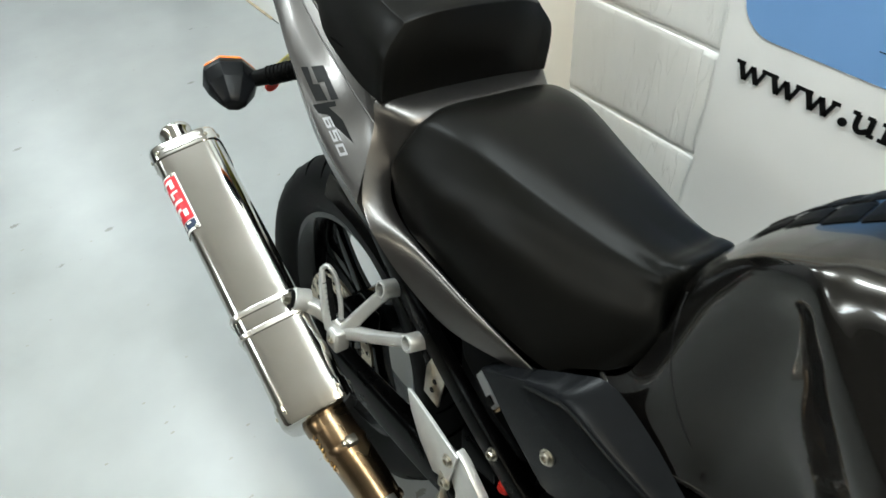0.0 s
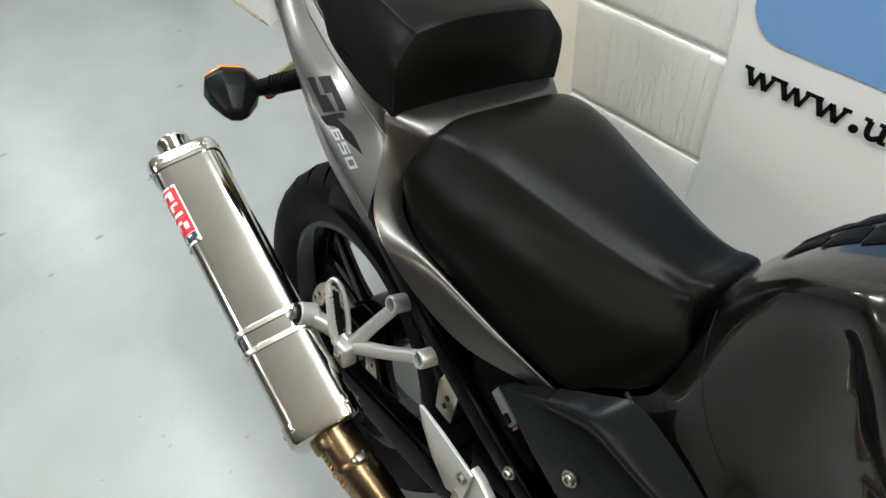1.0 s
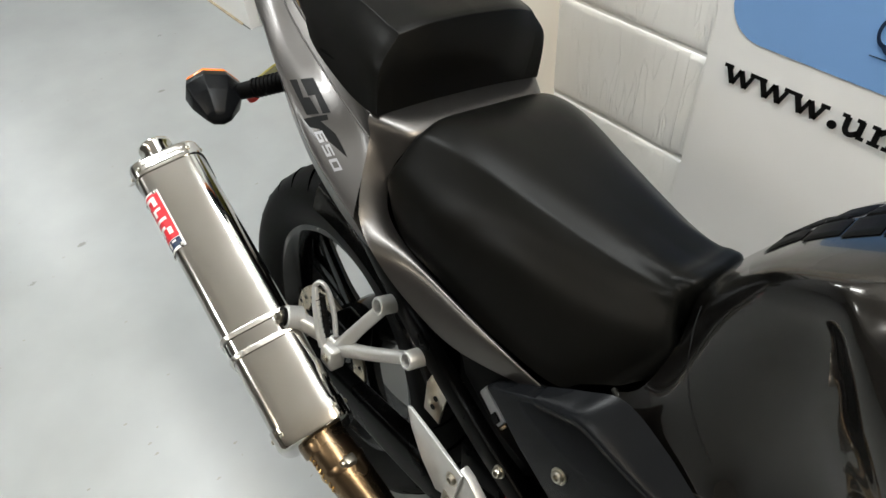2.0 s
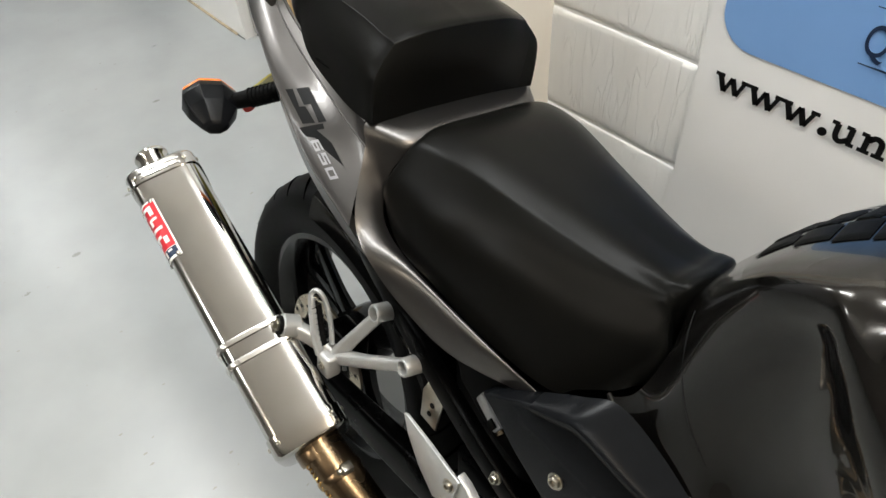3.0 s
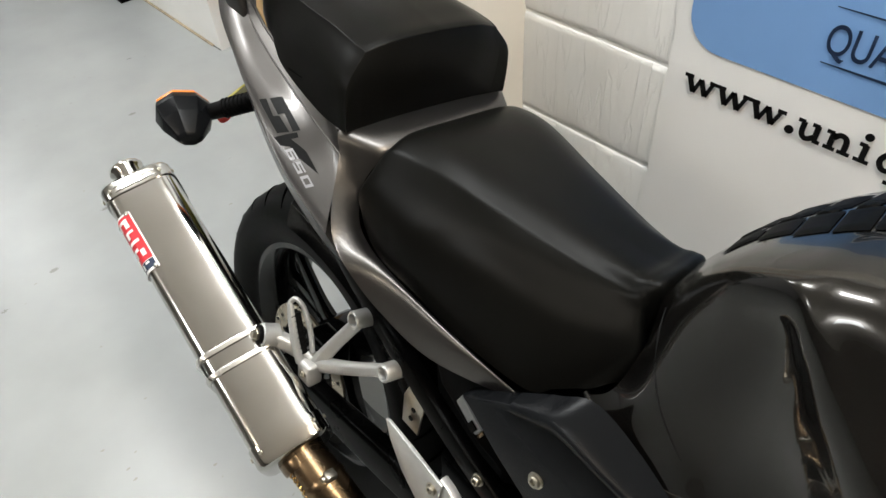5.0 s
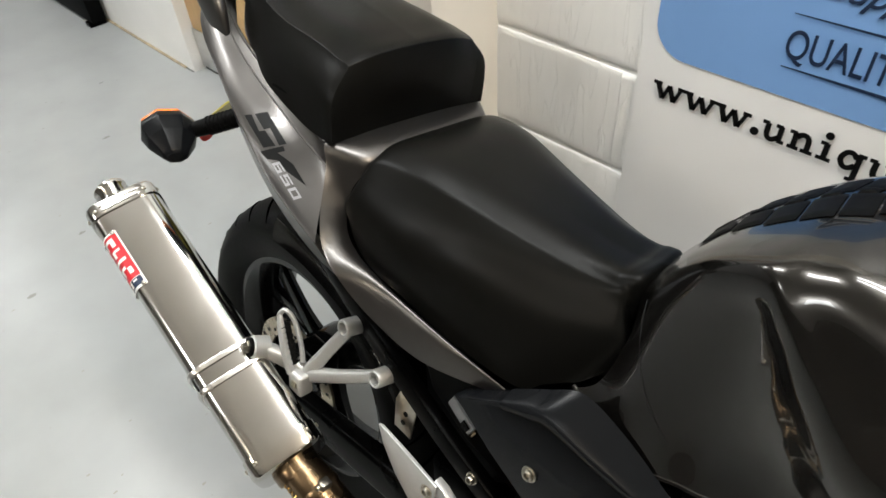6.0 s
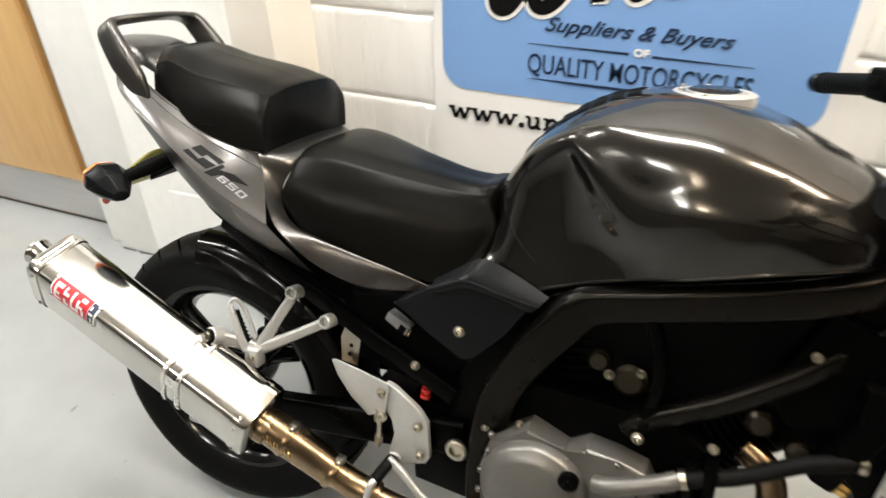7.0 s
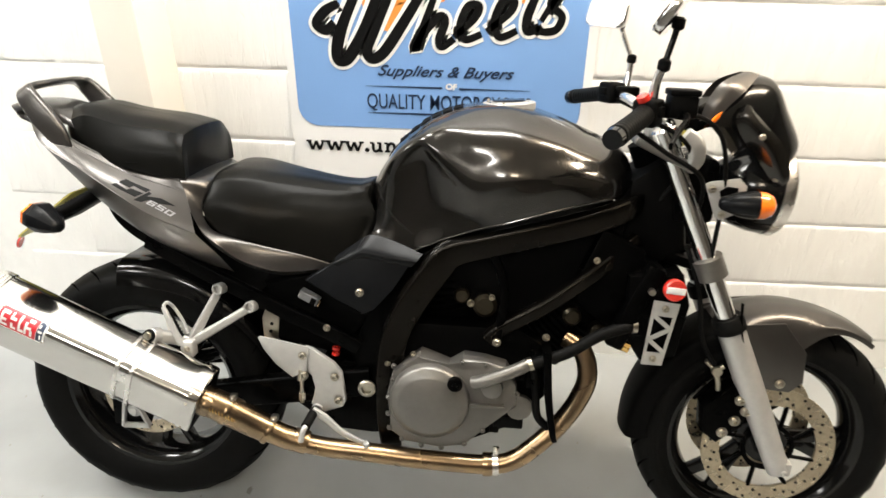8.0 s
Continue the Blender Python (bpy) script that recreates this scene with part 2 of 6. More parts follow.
def sweep(bm, points, section, smooth_n=0, scale=None, cap=True):
    """Sweeps a closed section (pairs a, b) along a line of points."""
    pts = catmull(points, smooth_n) if smooth_n else np.asarray(points, float)
    p, fr = ring_frame(pts)
    rings = []
    for k in range(len(p)):
        s = 1.0 if scale is None else float(np.interp(k / (len(p) - 1), np.linspace(0, 1, len(scale)), scale))
        rings.append([bm.verts.new(p[k] + s * (a * fr[k][1] + b * fr[k][2])) for a, b in section])
    m = len(section)
    for k in range(len(rings) - 1):
        for j in range(m):
            bm.faces.new((rings[k][j], rings[k][(j + 1) % m], rings[k + 1][(j + 1) % m], rings[k + 1][j]))
    if cap:
        bm.faces.new(rings[0][::-1])
        bm.faces.new(rings[-1])


def circle(r, n=16, rb=None):
    rb = r if rb is None else rb
    return [(r * math.cos(2 * math.pi * k / n), rb * math.sin(2 * math.pi * k / n)) for k in range(n)]


def rounded(w, h, r, n=3):
    """A rounded rectangle as pairs."""
    out = []
    for cx, cy, a0 in ((w / 2 - r, h / 2 - r, 0), (-w / 2 + r, h / 2 - r, 90), (-w / 2 + r, -h / 2 + r, 180), (w / 2 - r, -h / 2 + r, 270)):
        for k in range(n + 1):
            a = radians(a0 + 90 * k / n)
            out.append((cx + r * math.cos(a), cy + r * math.sin(a)))
    return out


def tube(bm, points, r, n=12, smooth_n=0, scale=None, cap=True):
    sweep(bm, points, circle(r, n), smooth_n, scale, cap)


def lathe(bm, profile, origin, axis, n=32, closed=False):
    """Turns a profile (distance along the axis, radius) round an axis."""
    axis = Vector(axis).normalized()
    side = axis.orthogonal().normalized()
    other = axis.cross(side)
    o = Vector(origin)
    rings = []
    for d, r in profile:
        rings.append([bm.verts.new(o + axis * d + (side * math.cos(2 * math.pi * k / n) + other * math.sin(2 * math.pi * k / n)) * max(r, 1e-5)) for k in range(n)])
    pairs = list(zip(rings, rings[1:])) + ([(rings[-1], rings[0])] if closed else [])
    for a, b in pairs:
        for k in range(n):
            bm.faces.new((a[k], a[(k + 1) % n], b[(k + 1) % n], b[k]))
    if not closed:
        for rr, (d, r) in ((rings[0], profile[0]), (rings[-1], profile[-1])):
            if r > 1e-4:
                bm.faces.new(rr)
    bmesh.ops.remove_doubles(bm, verts=bm.verts[:], dist=2e-5)


def box(bm, x0, x1, y0, y1, z0, z1, bevel=0.0, seg=2):
    vs = [bm.verts.new((x, y, z)) for x in (x0, x1) for y in (y0, y1) for z in (z0, z1)]
    fs = [bm.faces.new([vs[k] for k in f]) for f in ((0, 1, 3, 2), (4, 6, 7, 5), (0, 4, 5, 1), (2, 3, 7, 6), (0, 2, 6, 4), (1, 5, 7, 3))]
    if bevel > 0:
        es = list({e for f in fs for e in f.edges})
        bmesh.ops.bevel(bm, geom=es, offset=bevel, segments=seg, profile=0.5, affect="EDGES")


def plate(bm, outline, y0, y1, bevel=0.0, holes=()):
    """A plate in the xz plane between two depths, its outline given as (x, z)."""
    a = [bm.verts.new((x, y0, z)) for x, z in outline]
    b = [bm.verts.new((x, y1, z)) for x, z in outline]
    n = len(a)
    fa, fb = bm.faces.new(a), bm.faces.new(b[::-1])
    fs = [bm.faces.new((a[k], b[k], b[(k + 1) % n], a[(k + 1) % n])) for k in range(n)]
    if bevel > 0:
        es = list({e for f in (fa, fb) for e in f.edges})
        bmesh.ops.bevel(bm, geom=es, offset=bevel, segments=2, profile=0.5, affect="EDGES")


def bolt(bm, at, axis, r=0.006, h=0.006):
    """A domed socket screw on a washer, its hollow facing along the axis."""
    lathe(bm, [(0, r * 1.35), (h * 0.25, r * 1.35), (h * 0.25, r), (h * 0.8, r), (h, r * 0.8), (h, r * 0.5), (h * 0.5, r * 0.45), (h * 0.5, 0)], at, axis, 14)


def moved(bm, m, verts=None):
    bmesh.ops.transform(bm, matrix=m, verts=verts or bm.verts[:])


def thing(name, label, category, m=None, group=""):
    ob = new(name)
    ob.empty_display_size = 0.1
    if m is not None:
        ob.matrix_world = m
    return tagged(ob, label, category, group)


def text_part(name, words, size, m, material, parent, extrude=0.0006, spacing=1.0, shear=0.0, width=None, label="", bold=0.0):
    """Printed words as a thin mesh."""
    c = bpy.data.curves.new(name, "FONT")
    c.body, c.size, c.extrude, c.space_character, c.shear, c.offset = words, size, extrude, spacing, shear, bold
    tmp = new("tmp_text", c)
    dg = bpy.context.evaluated_depsgraph_get()
    dg.update()
    me = bpy.data.meshes.new_from_object(tmp.evaluated_get(dg))
    bpy.data.objects.remove(tmp)
    if width:
        xs = [v.co.x for v in me.vertices]
        k = width / (max(xs) - min(xs))
        for v in me.vertices:
            v.co.x *= k
    me.materials.clear()
    me.materials.append(material)
    me.transform(m)
    me.name = name
    ob = new(name, me)
    if parent:
        ob.parent = parent
    if label:
        ob["label"] = label
    return ob

# ---- the room ----
WALL_Y = 0.617
bm = bmesh.new()
box(bm, -7.6, 6.0, -5.0, 1.2, -0.15, 0.0)
tagged(part("floor", bm, M_floor, None, smooth=False), "pale grey painted concrete workshop floor with small marks", "floor", kind="structure")
bm = bmesh.new()
box(bm, -7.6, 6.0, -5.0, 1.2, CEIL, CEIL + 0.15)
tagged(part("ceiling", bm, M_ceiling, None, smooth=False), "plain grey painted ceiling of the room", "ceiling", kind="structure")


def plain_wall(name, x0, x1, y0, y1, material, label, z0=0.0, z1=CEIL):
    b = bmesh.new()
    box(b, x0, x1, y0, y1, z0, z1)
    return tagged(part(name, b, material, None, smooth=False), label, "wall", kind="structure")


wall_north = plain_wall("wall_north", -0.80, 6.0, WALL_Y - 0.0004, WALL_Y + 0.2, M_mortar, "white painted concrete block wall behind the motorcycle")
plain_wall("wall_north_far", -7.4, -1.74, 0.69, 0.89, M_plaster, "plain white painted wall beside the wooden door")
plain_wall("wall_over_door", -1.74, -0.80, 0.69, 0.89, M_plaster, "plain white painted wall above the wooden door", 2.06)
# unseen south, west and east walls, their tones set to shape bounce and reflections
plain_wall("wall_south", -7.6, 6.0, -5.2, -5.0, M_far, "plain unseen wall closing the back of the room, kept dim for reflections")
plain_wall("wall_west", -7.6, -7.4, -5.0, 0.69, M_pale, "plain unseen end wall of the room, kept pale for reflections")
plain_wall("wall_east", 6.0, 6.2, -5.0, 1.2, M_far, "plain unseen end wall of the room, kept dim for reflections")
plain_wall("wall_behind_door", -2.0, -0.5, 1.1, 1.2, M_plaster, "plain white painted wall behind the wooden door")

# boxed-in pipe beside the blocks, the warm light on it put into its colour
bm = bmesh.new()
box(bm, -0.19, -0.08, 0.445, WALL_Y + 0.02, 0.0, CEIL, 0.004)
tagged(part("pipe_boxing", bm, M_boxing, None), "narrow pipe boxing on the block wall, warm light tinted into its paint", "boxing", kind="structure")
bm = bmesh.new()
box(bm, -1.06, -0.99, 0.66, 0.80, 0.0, 2.06, 0.004)
box(bm, -0.99, -0.80, 0.635, 0.70, 0.0, 2.06, 0.006)
tagged(part("door_frame", bm, M_trim, None), "white painted wooden door frame with flat architrave", "door frame", kind="structure")
bm = bmesh.new()
box(bm, -7.3, -1.80, 0.680, 0.694, 0.0, 0.005, 0.0)
tagged(part("trim", bm, mat("tan_sealant", (0.36, 0.29, 0.19), 0.6, var=0.4, scale=25.0), None), "thin tan sealant strip along the wall foot", "trim", kind="structure")

# wooden door with a glass strip and a steel kicking plate
door = tagged(thing("door_1", "light oak veneered door with glass strip and steel kick plate", "door"), kind="structure")
bm = bmesh.new()
box(bm, -1.735, -1.205, 0.735, 0.78, 0.012, 2.04, 0.002)
part("leaf", bm, M_wood, door)
bm = bmesh.new()
box(bm, -1.075, -1.062, 0.735, 0.78, 0.012, 2.04, 0.002)
box(bm, -1.205, -1.075, 0.735, 0.78, 0.012, 0.22, 0.002)
box(bm, -1.205, -1.075, 0.735, 0.78, 1.9, 2.04, 0.002)
part("stile", bm, M_wood, door)
for x in (-1.205, -1.098):
    bm = bmesh.new()
    box(bm, x, x + 0.022, 0.728, 0.786, 0.205, 1.915, 0.003)
    part("glazing_bead", bm, M_lip, door, "orange-brown timber glazing bead")
# the brightness beyond the glass is put into the pane's pale colour
M_pane = mat("lit_pane", (0.68, 0.73, 0.78), 0.12, var=0.08, scale=3.0)
bm = bmesh.new()
box(bm, -1.19, -1.09, 0.752, 0.76, 0.21, 1.91)
part("pane", bm, M_pane, door, "pale blue-grey glass pane")
bm = bmesh.new()
box(bm, -1.732, -1.066, 0.729, 0.7345, 0.02, 0.175, 0.001)
part("kick_plate", bm, M_steel, door, "brushed steel kick plate")

# the shade in the gaps at the door's foot is put into this colour
M_gap = mat("gap_shade", (0.03, 0.028, 0.025), 0.8, var=0.2, scale=60.0)
bm = bmesh.new()
box(bm, -1.735, -1.062, 0.738, 0.772, 0.0005, 0.0115)
tagged(part("threshold", bm, M_gap, None, smooth=False), "dark strip coloured as the shaded gap under the wooden door", "threshold", kind="structure")
# dark dashes stand for chips and shaded gaps at the frame foot
bm = bmesh.new()
for x0, x1, y in ((-0.988, -0.93, .6325), (-0.915, -0.86, .6325), (-0.85, -0.802, .6325), (-1.80, -1.772, .684), (-1.768, -1.745, .685)):
    box(bm, x0, x1, y, y + .002, 0.0005, 0.0045)
tagged(part("foot_gap", bm, M_gap, None, smooth=False), "dark dashes for the chips and shaded gaps along the door frame foot", "gap", kind="structure")

panel = thing("storage_panel", "black flat panel standing on the floor against the white wall", "panel", pose(-2.47, 0.594, 0, 0, 0, 0))
bm = bmesh.new()
box(bm, -0.62, 0.0, 0.012, 0.080, 0.02, 0.95, 0.004)
part("board", bm, M_plastic, panel)
for x in (-0.57, -0.06):
    bm = bmesh.new()
    box(bm, x, x + 0.05, 0.0, 0.080, 0.0, 0.021, 0.003)
    part("foot", bm, M_black, panel)

# ---- the sign on the wall ----
sign = thing("sign_board", "white and blue printed sign board fixed to the block wall", "sign",
             Matrix.Translation((-0.0188, 0.0118, -0.0339)) @ Matrix.Scale(1.026, 4))
SY = 0.583


def sign_plate(name, x0, x1, z0, z1, r, y, material, label="", thick=0.006):
    b = bmesh.new()
    o = [((x0 + x1) / 2 + a, (z0 + z1) / 2 + c) for a, c in rounded(x1 - x0, z1 - z0, r, 8)]
    plate(b, o, y, y + thick)
    return part(name, b, material, sign, label, smooth=False)


sign_plate("board", 0.243, 1.045, 0.36, 1.36, 0.004, SY, M_board)
sign_plate("blue_panel", 0.263, 1.022, 0.784, 1.335, 0.055, SY - 0.0012, M_signblue, "sky blue printed panel", 0.0012)


def wall_text(name, words, x, z, size, width, material, shear=0.0, bold=0.0):
    m = Matrix.Translation((x, SY - 0.0022, z)) @ pose(0, 0, 0, 90, 0, 0)
    return text_part(name, words, size, m, material, sign, 0.0004, 1.0, shear, width, bold=bold)


def ribbon(name, pts, width, material, y, n=40, taper=None):
    """A flat printed brush stroke through points (x, z)."""
    p = catmull(pts, n)
    t = np.gradient(p, axis=0)
    t /= np.linalg.norm(t, axis=1)[:, None] + 1e-9
    b = bmesh.new()
    left, right = [], []
    for k in range(n):
        w = width / 2 * (1.0 if taper is None else float(np.interp(k / (n - 1), np.linspace(0, 1, len(taper)), taper)))
        nx, nz = -t[k][1] * w, t[k][0] * w
        left.append(b.verts.new((p[k][0] + nx, y, p[k][1] + nz)))
        right.append(b.verts.new((p[k][0] - nx, y, p[k][1] - nz)))
    for k in range(n - 1):
        b.faces.new((left[k], left[k + 1], right[k + 1], right[k]))
    return part(name, b, material, sign, smooth=False)


wall_text("lettering", "QUALITY MOTORCYCLES", 0.452, 0.8405, 0.058, 0.437, M_navy, 0.0, 0.0002)
wall_text("lettering", "Suppliers & Buyers", 0.482, 0.930, 0.040, 0.358, M_navy, 0.45, 0.0005)
wall_text("lettering", "OF", 0.664, 0.8975, 0.021, 0.030, M_white, 0.0, 0.0009)


def slab_mark(x, strokes, feet=(), dots=()):
    """One heavy slab-serif character of black strokes; x-height 0.029."""
    z = .7125
    for pts, w in strokes:
        ribbon("letter_stroke", [(x + a, z + c) for a, c in pts], w, M_ink, SY - .0026, 8 + 8 * (len(pts) > 2))
    for a0, a1, c in feet:
        ribbon("letter_stroke", [(x + a0, z + c), ((2 * x + a0 + a1) / 2, z + c), (x + a1, z + c)], .0062, M_ink, SY - .0029, 4)
    for a, c, r in dots:
        b = bmesh.new()
        plate(b, [(x + a + p, z + c + q) for p, q in circle(r, 20)], SY - .0029, SY - .0019)
        part("letter_stroke", b, M_ink, sign, smooth=False)


for x in (.277, .3305, .384):
    slab_mark(x, [([(.006, .029), (.0165, .0015)], .0092), ([(.0165, .0015), (.0265, .027)], .0062), ([(.0265, .027), (.0365, .0015)], .0092), ([(.0365, .0015), (.0475, .029)], .0062)],
              [(-.001, .014, .027), (.041, .054, .027)])
slab_mark(.447, [], (), [(0, .0055, .0066)])
slab_mark(.4555, [([(.009, .027), (.009, .010), (.013, .003), (.019, .003), (.027, .009)], .0082), ([(.028, .028), (.028, .002)], .0082)], [(0, .010, .027), (.020, .030, .027), (.026, .036, .003)])
slab_mark(.4955, [([(.009, .028), (.009, .001)], .0082), ([(.011, .020), (.017, .0265), (.024, .026), (.028, .019), (.028, .001)], .0082)], [(0, .010, .027), (.001, .017, .003), (.020, .037, .003)])
slab_mark(.5365, [([(.011, .028), (.011, .001)], .0082)], [(.002, .012, .027), (.001, .021, .003)], [(.010, .0395, .0058)])
slab_mark(.5625, [([(.026, .010), (.019, .003), (.011, .004), (.006, .014), (.011, .025), (.019, .027), (.026, .020)], .0080), ([(.029, .028), (.029, -.014)], .0082)], [(.026, .037, .027), (.020, .038, -.013)])
slab_mark(.603, [([(.009, .027), (.009, .010), (.013, .003), (.019, .003), (.027, .009)], .0082), ([(.028, .028), (.028, .002)], .0082)], [(0, .010, .027), (.020, .030, .027), (.026, .036, .003)])
for x0, x1, z, ta in ((.452, .655, .9005, (.25, 1)), (.700, .886, .8995, (1, .25)), (.455, .885, .827, (.3, 1, 1, .3))):
    ribbon("rule", [(x0, z), ((x0 + x1) / 2, z), (x1, z)], .0052, M_navy, SY - .0024, 12, ta)
for pts in ([(.455, 1.10), (.50, 1.12), (.56, 1.14), (.66, 1.13)], [(.47, 1.075), (.52, 1.07), (.56, 1.09), (.60, 1.11)], [(.66, 1.14), (.74, 1.16), (.80, 1.15), (.86, 1.13)]):
    ribbon("orange_shape", pts, .055, M_orange, SY - .0020, 16, (.5, 1, 1, .4))
# one bold flowing brush mark, white below and black above
strokes = [
    ([(.392, 1.110), (.356, 1.090), (.332, 1.058), (.356, 1.043), (.378, 1.062)], .030),
    ([(.440, 1.142), (.401, 1.062), (.382, 1.004), (.384, .968), (.410, .975), (.452, 1.042), (.492, 1.132)], .036),
    ([(.525, 1.142), (.482, 1.050), (.459, .999), (.470, .974), (.502, .990), (.555, 1.066), (.605, 1.145)], .033),
    ([(.639, 1.145), (.609, 1.067), (.585, 1.000), (.609, 1.046), (.646, 1.083), (.660, 1.071), (.646, 1.026), (.654, 1.009), (.684, 1.030)], .026),
    ([(.684, 1.034), (.732, 1.079), (.744, 1.110), (.718, 1.109), (.699, 1.062), (.712, 1.029), (.753, 1.043)], .025),
    ([(.766, 1.050), (.820, 1.096), (.830, 1.126), (.804, 1.124), (.785, 1.075), (.799, 1.037), (.842, 1.054)], .025),
    ([(.891, 1.155), (.866, 1.088), (.869, 1.054), (.897, 1.066)], .027),
    ([(.900, 1.078), (.936, 1.140), (.929, 1.114), (.951, 1.090), (.939, 1.059), (.906, 1.053), (.893, 1.067)], .023),
]
for pts, w in strokes:
    ribbon("brush_outline", pts, w * .86 + .016, M_white, SY - .0026, 60)
for pts, w in strokes:
    ribbon("brush_mark", pts, w * .86, M_ink, SY - .0032, 60, (.7, 1, 1, 1, .8))

# ---- the motorcycle, built upright, x ahead and y to its left, then leant on its side stand ----
from mathutils.bvhtree import BVHTree

bike = thing("motorcycle", "dark grey metallic naked motorcycle with polished silencer leaning on its stand", "motorcycle",
             pose(-0.0004, -0.0144, 0.0016, -12.8, 0, -1.66))
REAR, FRONT = (0.0, 0.312), (1.44, 0.288)


def sub(name, parent=bike, label=""):
    ob = new(name)
    ob.empty_display_size = 0.05
    ob.parent = parent
    if label:
        ob["label"] = label
    return ob


def tyre(name, cx, cz, r, w, rim, parent):
    b = bmesh.new()
    prof = []
    for k in range(25):
        a = math.pi * (k / 24) - math.pi / 2
        prof.append(((w / 2) * math.sin(a), r - 0.058 + 0.058 * max(math.cos(a), 0.0) ** 0.75))
    prof = [(-w * 0.36, rim), (-w * 0.47, rim + 0.02)] + prof[1:-1] + [(w * 0.47, rim + 0.02), (w * 0.36, rim)]
    lathe(b, prof, (cx, 0, cz), (0, 1, 0), 96, closed=True)
    return part(name, b, M_rubber, parent)


def tread(parent, cx, cz, r, w, count):
    """Slanting raised strips across the tyre's shoulders, coloured as the shade in tread cuts."""
    for k in range(count):
        a0 = 2 * math.pi * k / count
        for s in (-1, 1):
            b = bmesh.new()
            pts = []
            for q in range(9):
                u = q / 8
                lat = s * (0.006 + 0.066 * u) * (w / 0.16)
                a = a0 - 0.20 * u + (0.06 if s > 0 else 0)
                c = math.sqrt(max(0.0, 1 - (lat / (w / 2)) ** 2)) ** 0.75
                rr = r - 0.058 + 0.058 * c - 0.0006
                pts.append((cx + rr * math.cos(a), lat, cz + rr * math.sin(a)))
            sweep(b, pts, [(0.0030, 0.0), (0, 0.0030), (-0.0030, 0.0), (0, -0.0030)], 0, [0.3, 1, 1, 0.4])
            part("tread_groove", b, M_tread_shade, parent)


def spoked_wheel(cx, cz, rim_r, w, spokes, twist, parent):
    """A cast rim with a dished barrel, a hub, and spokes that fork towards the rim."""
    b = bmesh.new()
    lathe(b, [(-w / 2, rim_r), (-w / 2, rim_r - 0.010), (-w / 2 + 0.010, rim_r - 0.022), (-w / 4, rim_r - 0.03), (0, rim_r - 0.036),
              (w / 4, rim_r - 0.03), (w / 2 - 0.010, rim_r - 0.022), (w / 2, rim_r - 0.010), (w / 2, rim_r), (w / 4, rim_r - 0.018), (-w / 4, rim_r - 0.018)],
          (cx, 0, cz), (0, 1, 0), 72, closed=True)
    part("rim", b, M_gloss, parent, "gloss black cast rim")
    b = bmesh.new()
    lathe(b, [(-0.06, 0.018), (-0.06, 0.045), (-0.03, 0.055), (0.03, 0.055), (0.06, 0.045), (0.06, 0.018)], (cx, 0, cz), (0, 1, 0), 32, closed=True)
    part("hub", b, M_gloss, parent)
    for k in range(spokes):
        b = bmesh.new()
        for da in (-0.2, 0.2):
            a = 2 * math.pi * (k + twist) / spokes
            pts = [(cx + 0.045 * math.cos(a), 0, cz + 0.045 * math.sin(a)),
                   (cx + 0.10 * math.cos(a + da * 0.45), 0, cz + 0.10 * math.sin(a + da * 0.45)),
                   (cx + (rim_r - 0.03) * math.cos(a + da), 0, cz + (rim_r - 0.03) * math.sin(a + da))]
            sweep(b, pts, rounded(0.045, 0.026, 0.008, 2), 8, [0.9, 0.75, 0.7])
        part("spoke", b, M_gloss, parent)


def brake_disc(cx, cz, y, r, parent, holes, inner=0.72):
    b = bmesh.new()
    lathe(b, [(-0.0025, r), (0.0025, r), (0.0025, r * inner), (-0.0025, r * inner)], (cx, y, cz), (0, 1, 0), 64, closed=True)
    disc = part("brake_disc", b, M_disc, parent, "drilled steel brake disc")
    # dark raised discs stand for the drill holes, their shade put into colour
    b = bmesh.new()
    for k in range(holes):
        a = 2 * math.pi * k / holes
        rr = r * (0.80 + 0.07 * (k % 3))
        lathe(b, [(-0.0032, 0.0035), (0.0032, 0.0035)], (cx + rr * math.cos(a), y, cz + rr * math.sin(a)), (0, 1, 0), 8)
    part("drilling", b, M_ink, disc)["kind"] = "stuff"
    b = bmesh.new()
    lathe(b, [(-0.003, r * 0.40), (0.003, r * 0.40), (0.003, r * 0.33), (-0.003, r * 0.33)], (cx, y, cz), (0, 1, 0), 40, closed=True)
    part("carrier", b, M_black, disc)
    for k in range(8):
        a = 2 * math.pi * (k + 0.5) / 8
        b = bmesh.new()
        tube(b, [(cx + r * 0.36 * math.cos(a), y, cz + r * 0.36 * math.sin(a)), (cx + r * 0.74 * math.cos(a + 0.15), y, cz + r * 0.74 * math.sin(a + 0.15))], 0.005, 6)
        part("carrier_arm", b, M_black, disc)
    return disc


rear_wheel = sub("rear_wheel")
rear_tyre = tyre("rear_tyre", *REAR, 0.312, 0.158, 0.212, rear_wheel)
spoked_wheel(*REAR, 0.216, 0.12, 3, 0.32, rear_wheel)
brake_disc(*REAR, -0.078, 0.11, rear_wheel, 24, 0.7)
front_wheel = sub("front_wheel")
front_tyre = tyre("front_tyre", *FRONT, 0.288, 0.12, 0.212, front_wheel)
spoked_wheel(*FRONT, 0.216, 0.09, 3, 0.93, front_wheel)
brake_disc(*FRONT, -0.066, 0.145, front_wheel, 45)
brake_disc(*FRONT, 0.066, 0.145, front_wheel, 45)
tread(rear_tyre, *REAR, 0.312, 0.158, 30)
tread(front_tyre, *FRONT, 0.288, 0.12, 28)

# seats
def between(p, q, f):
    return tuple(a + (b - a) * f for a, b in zip(p, q))


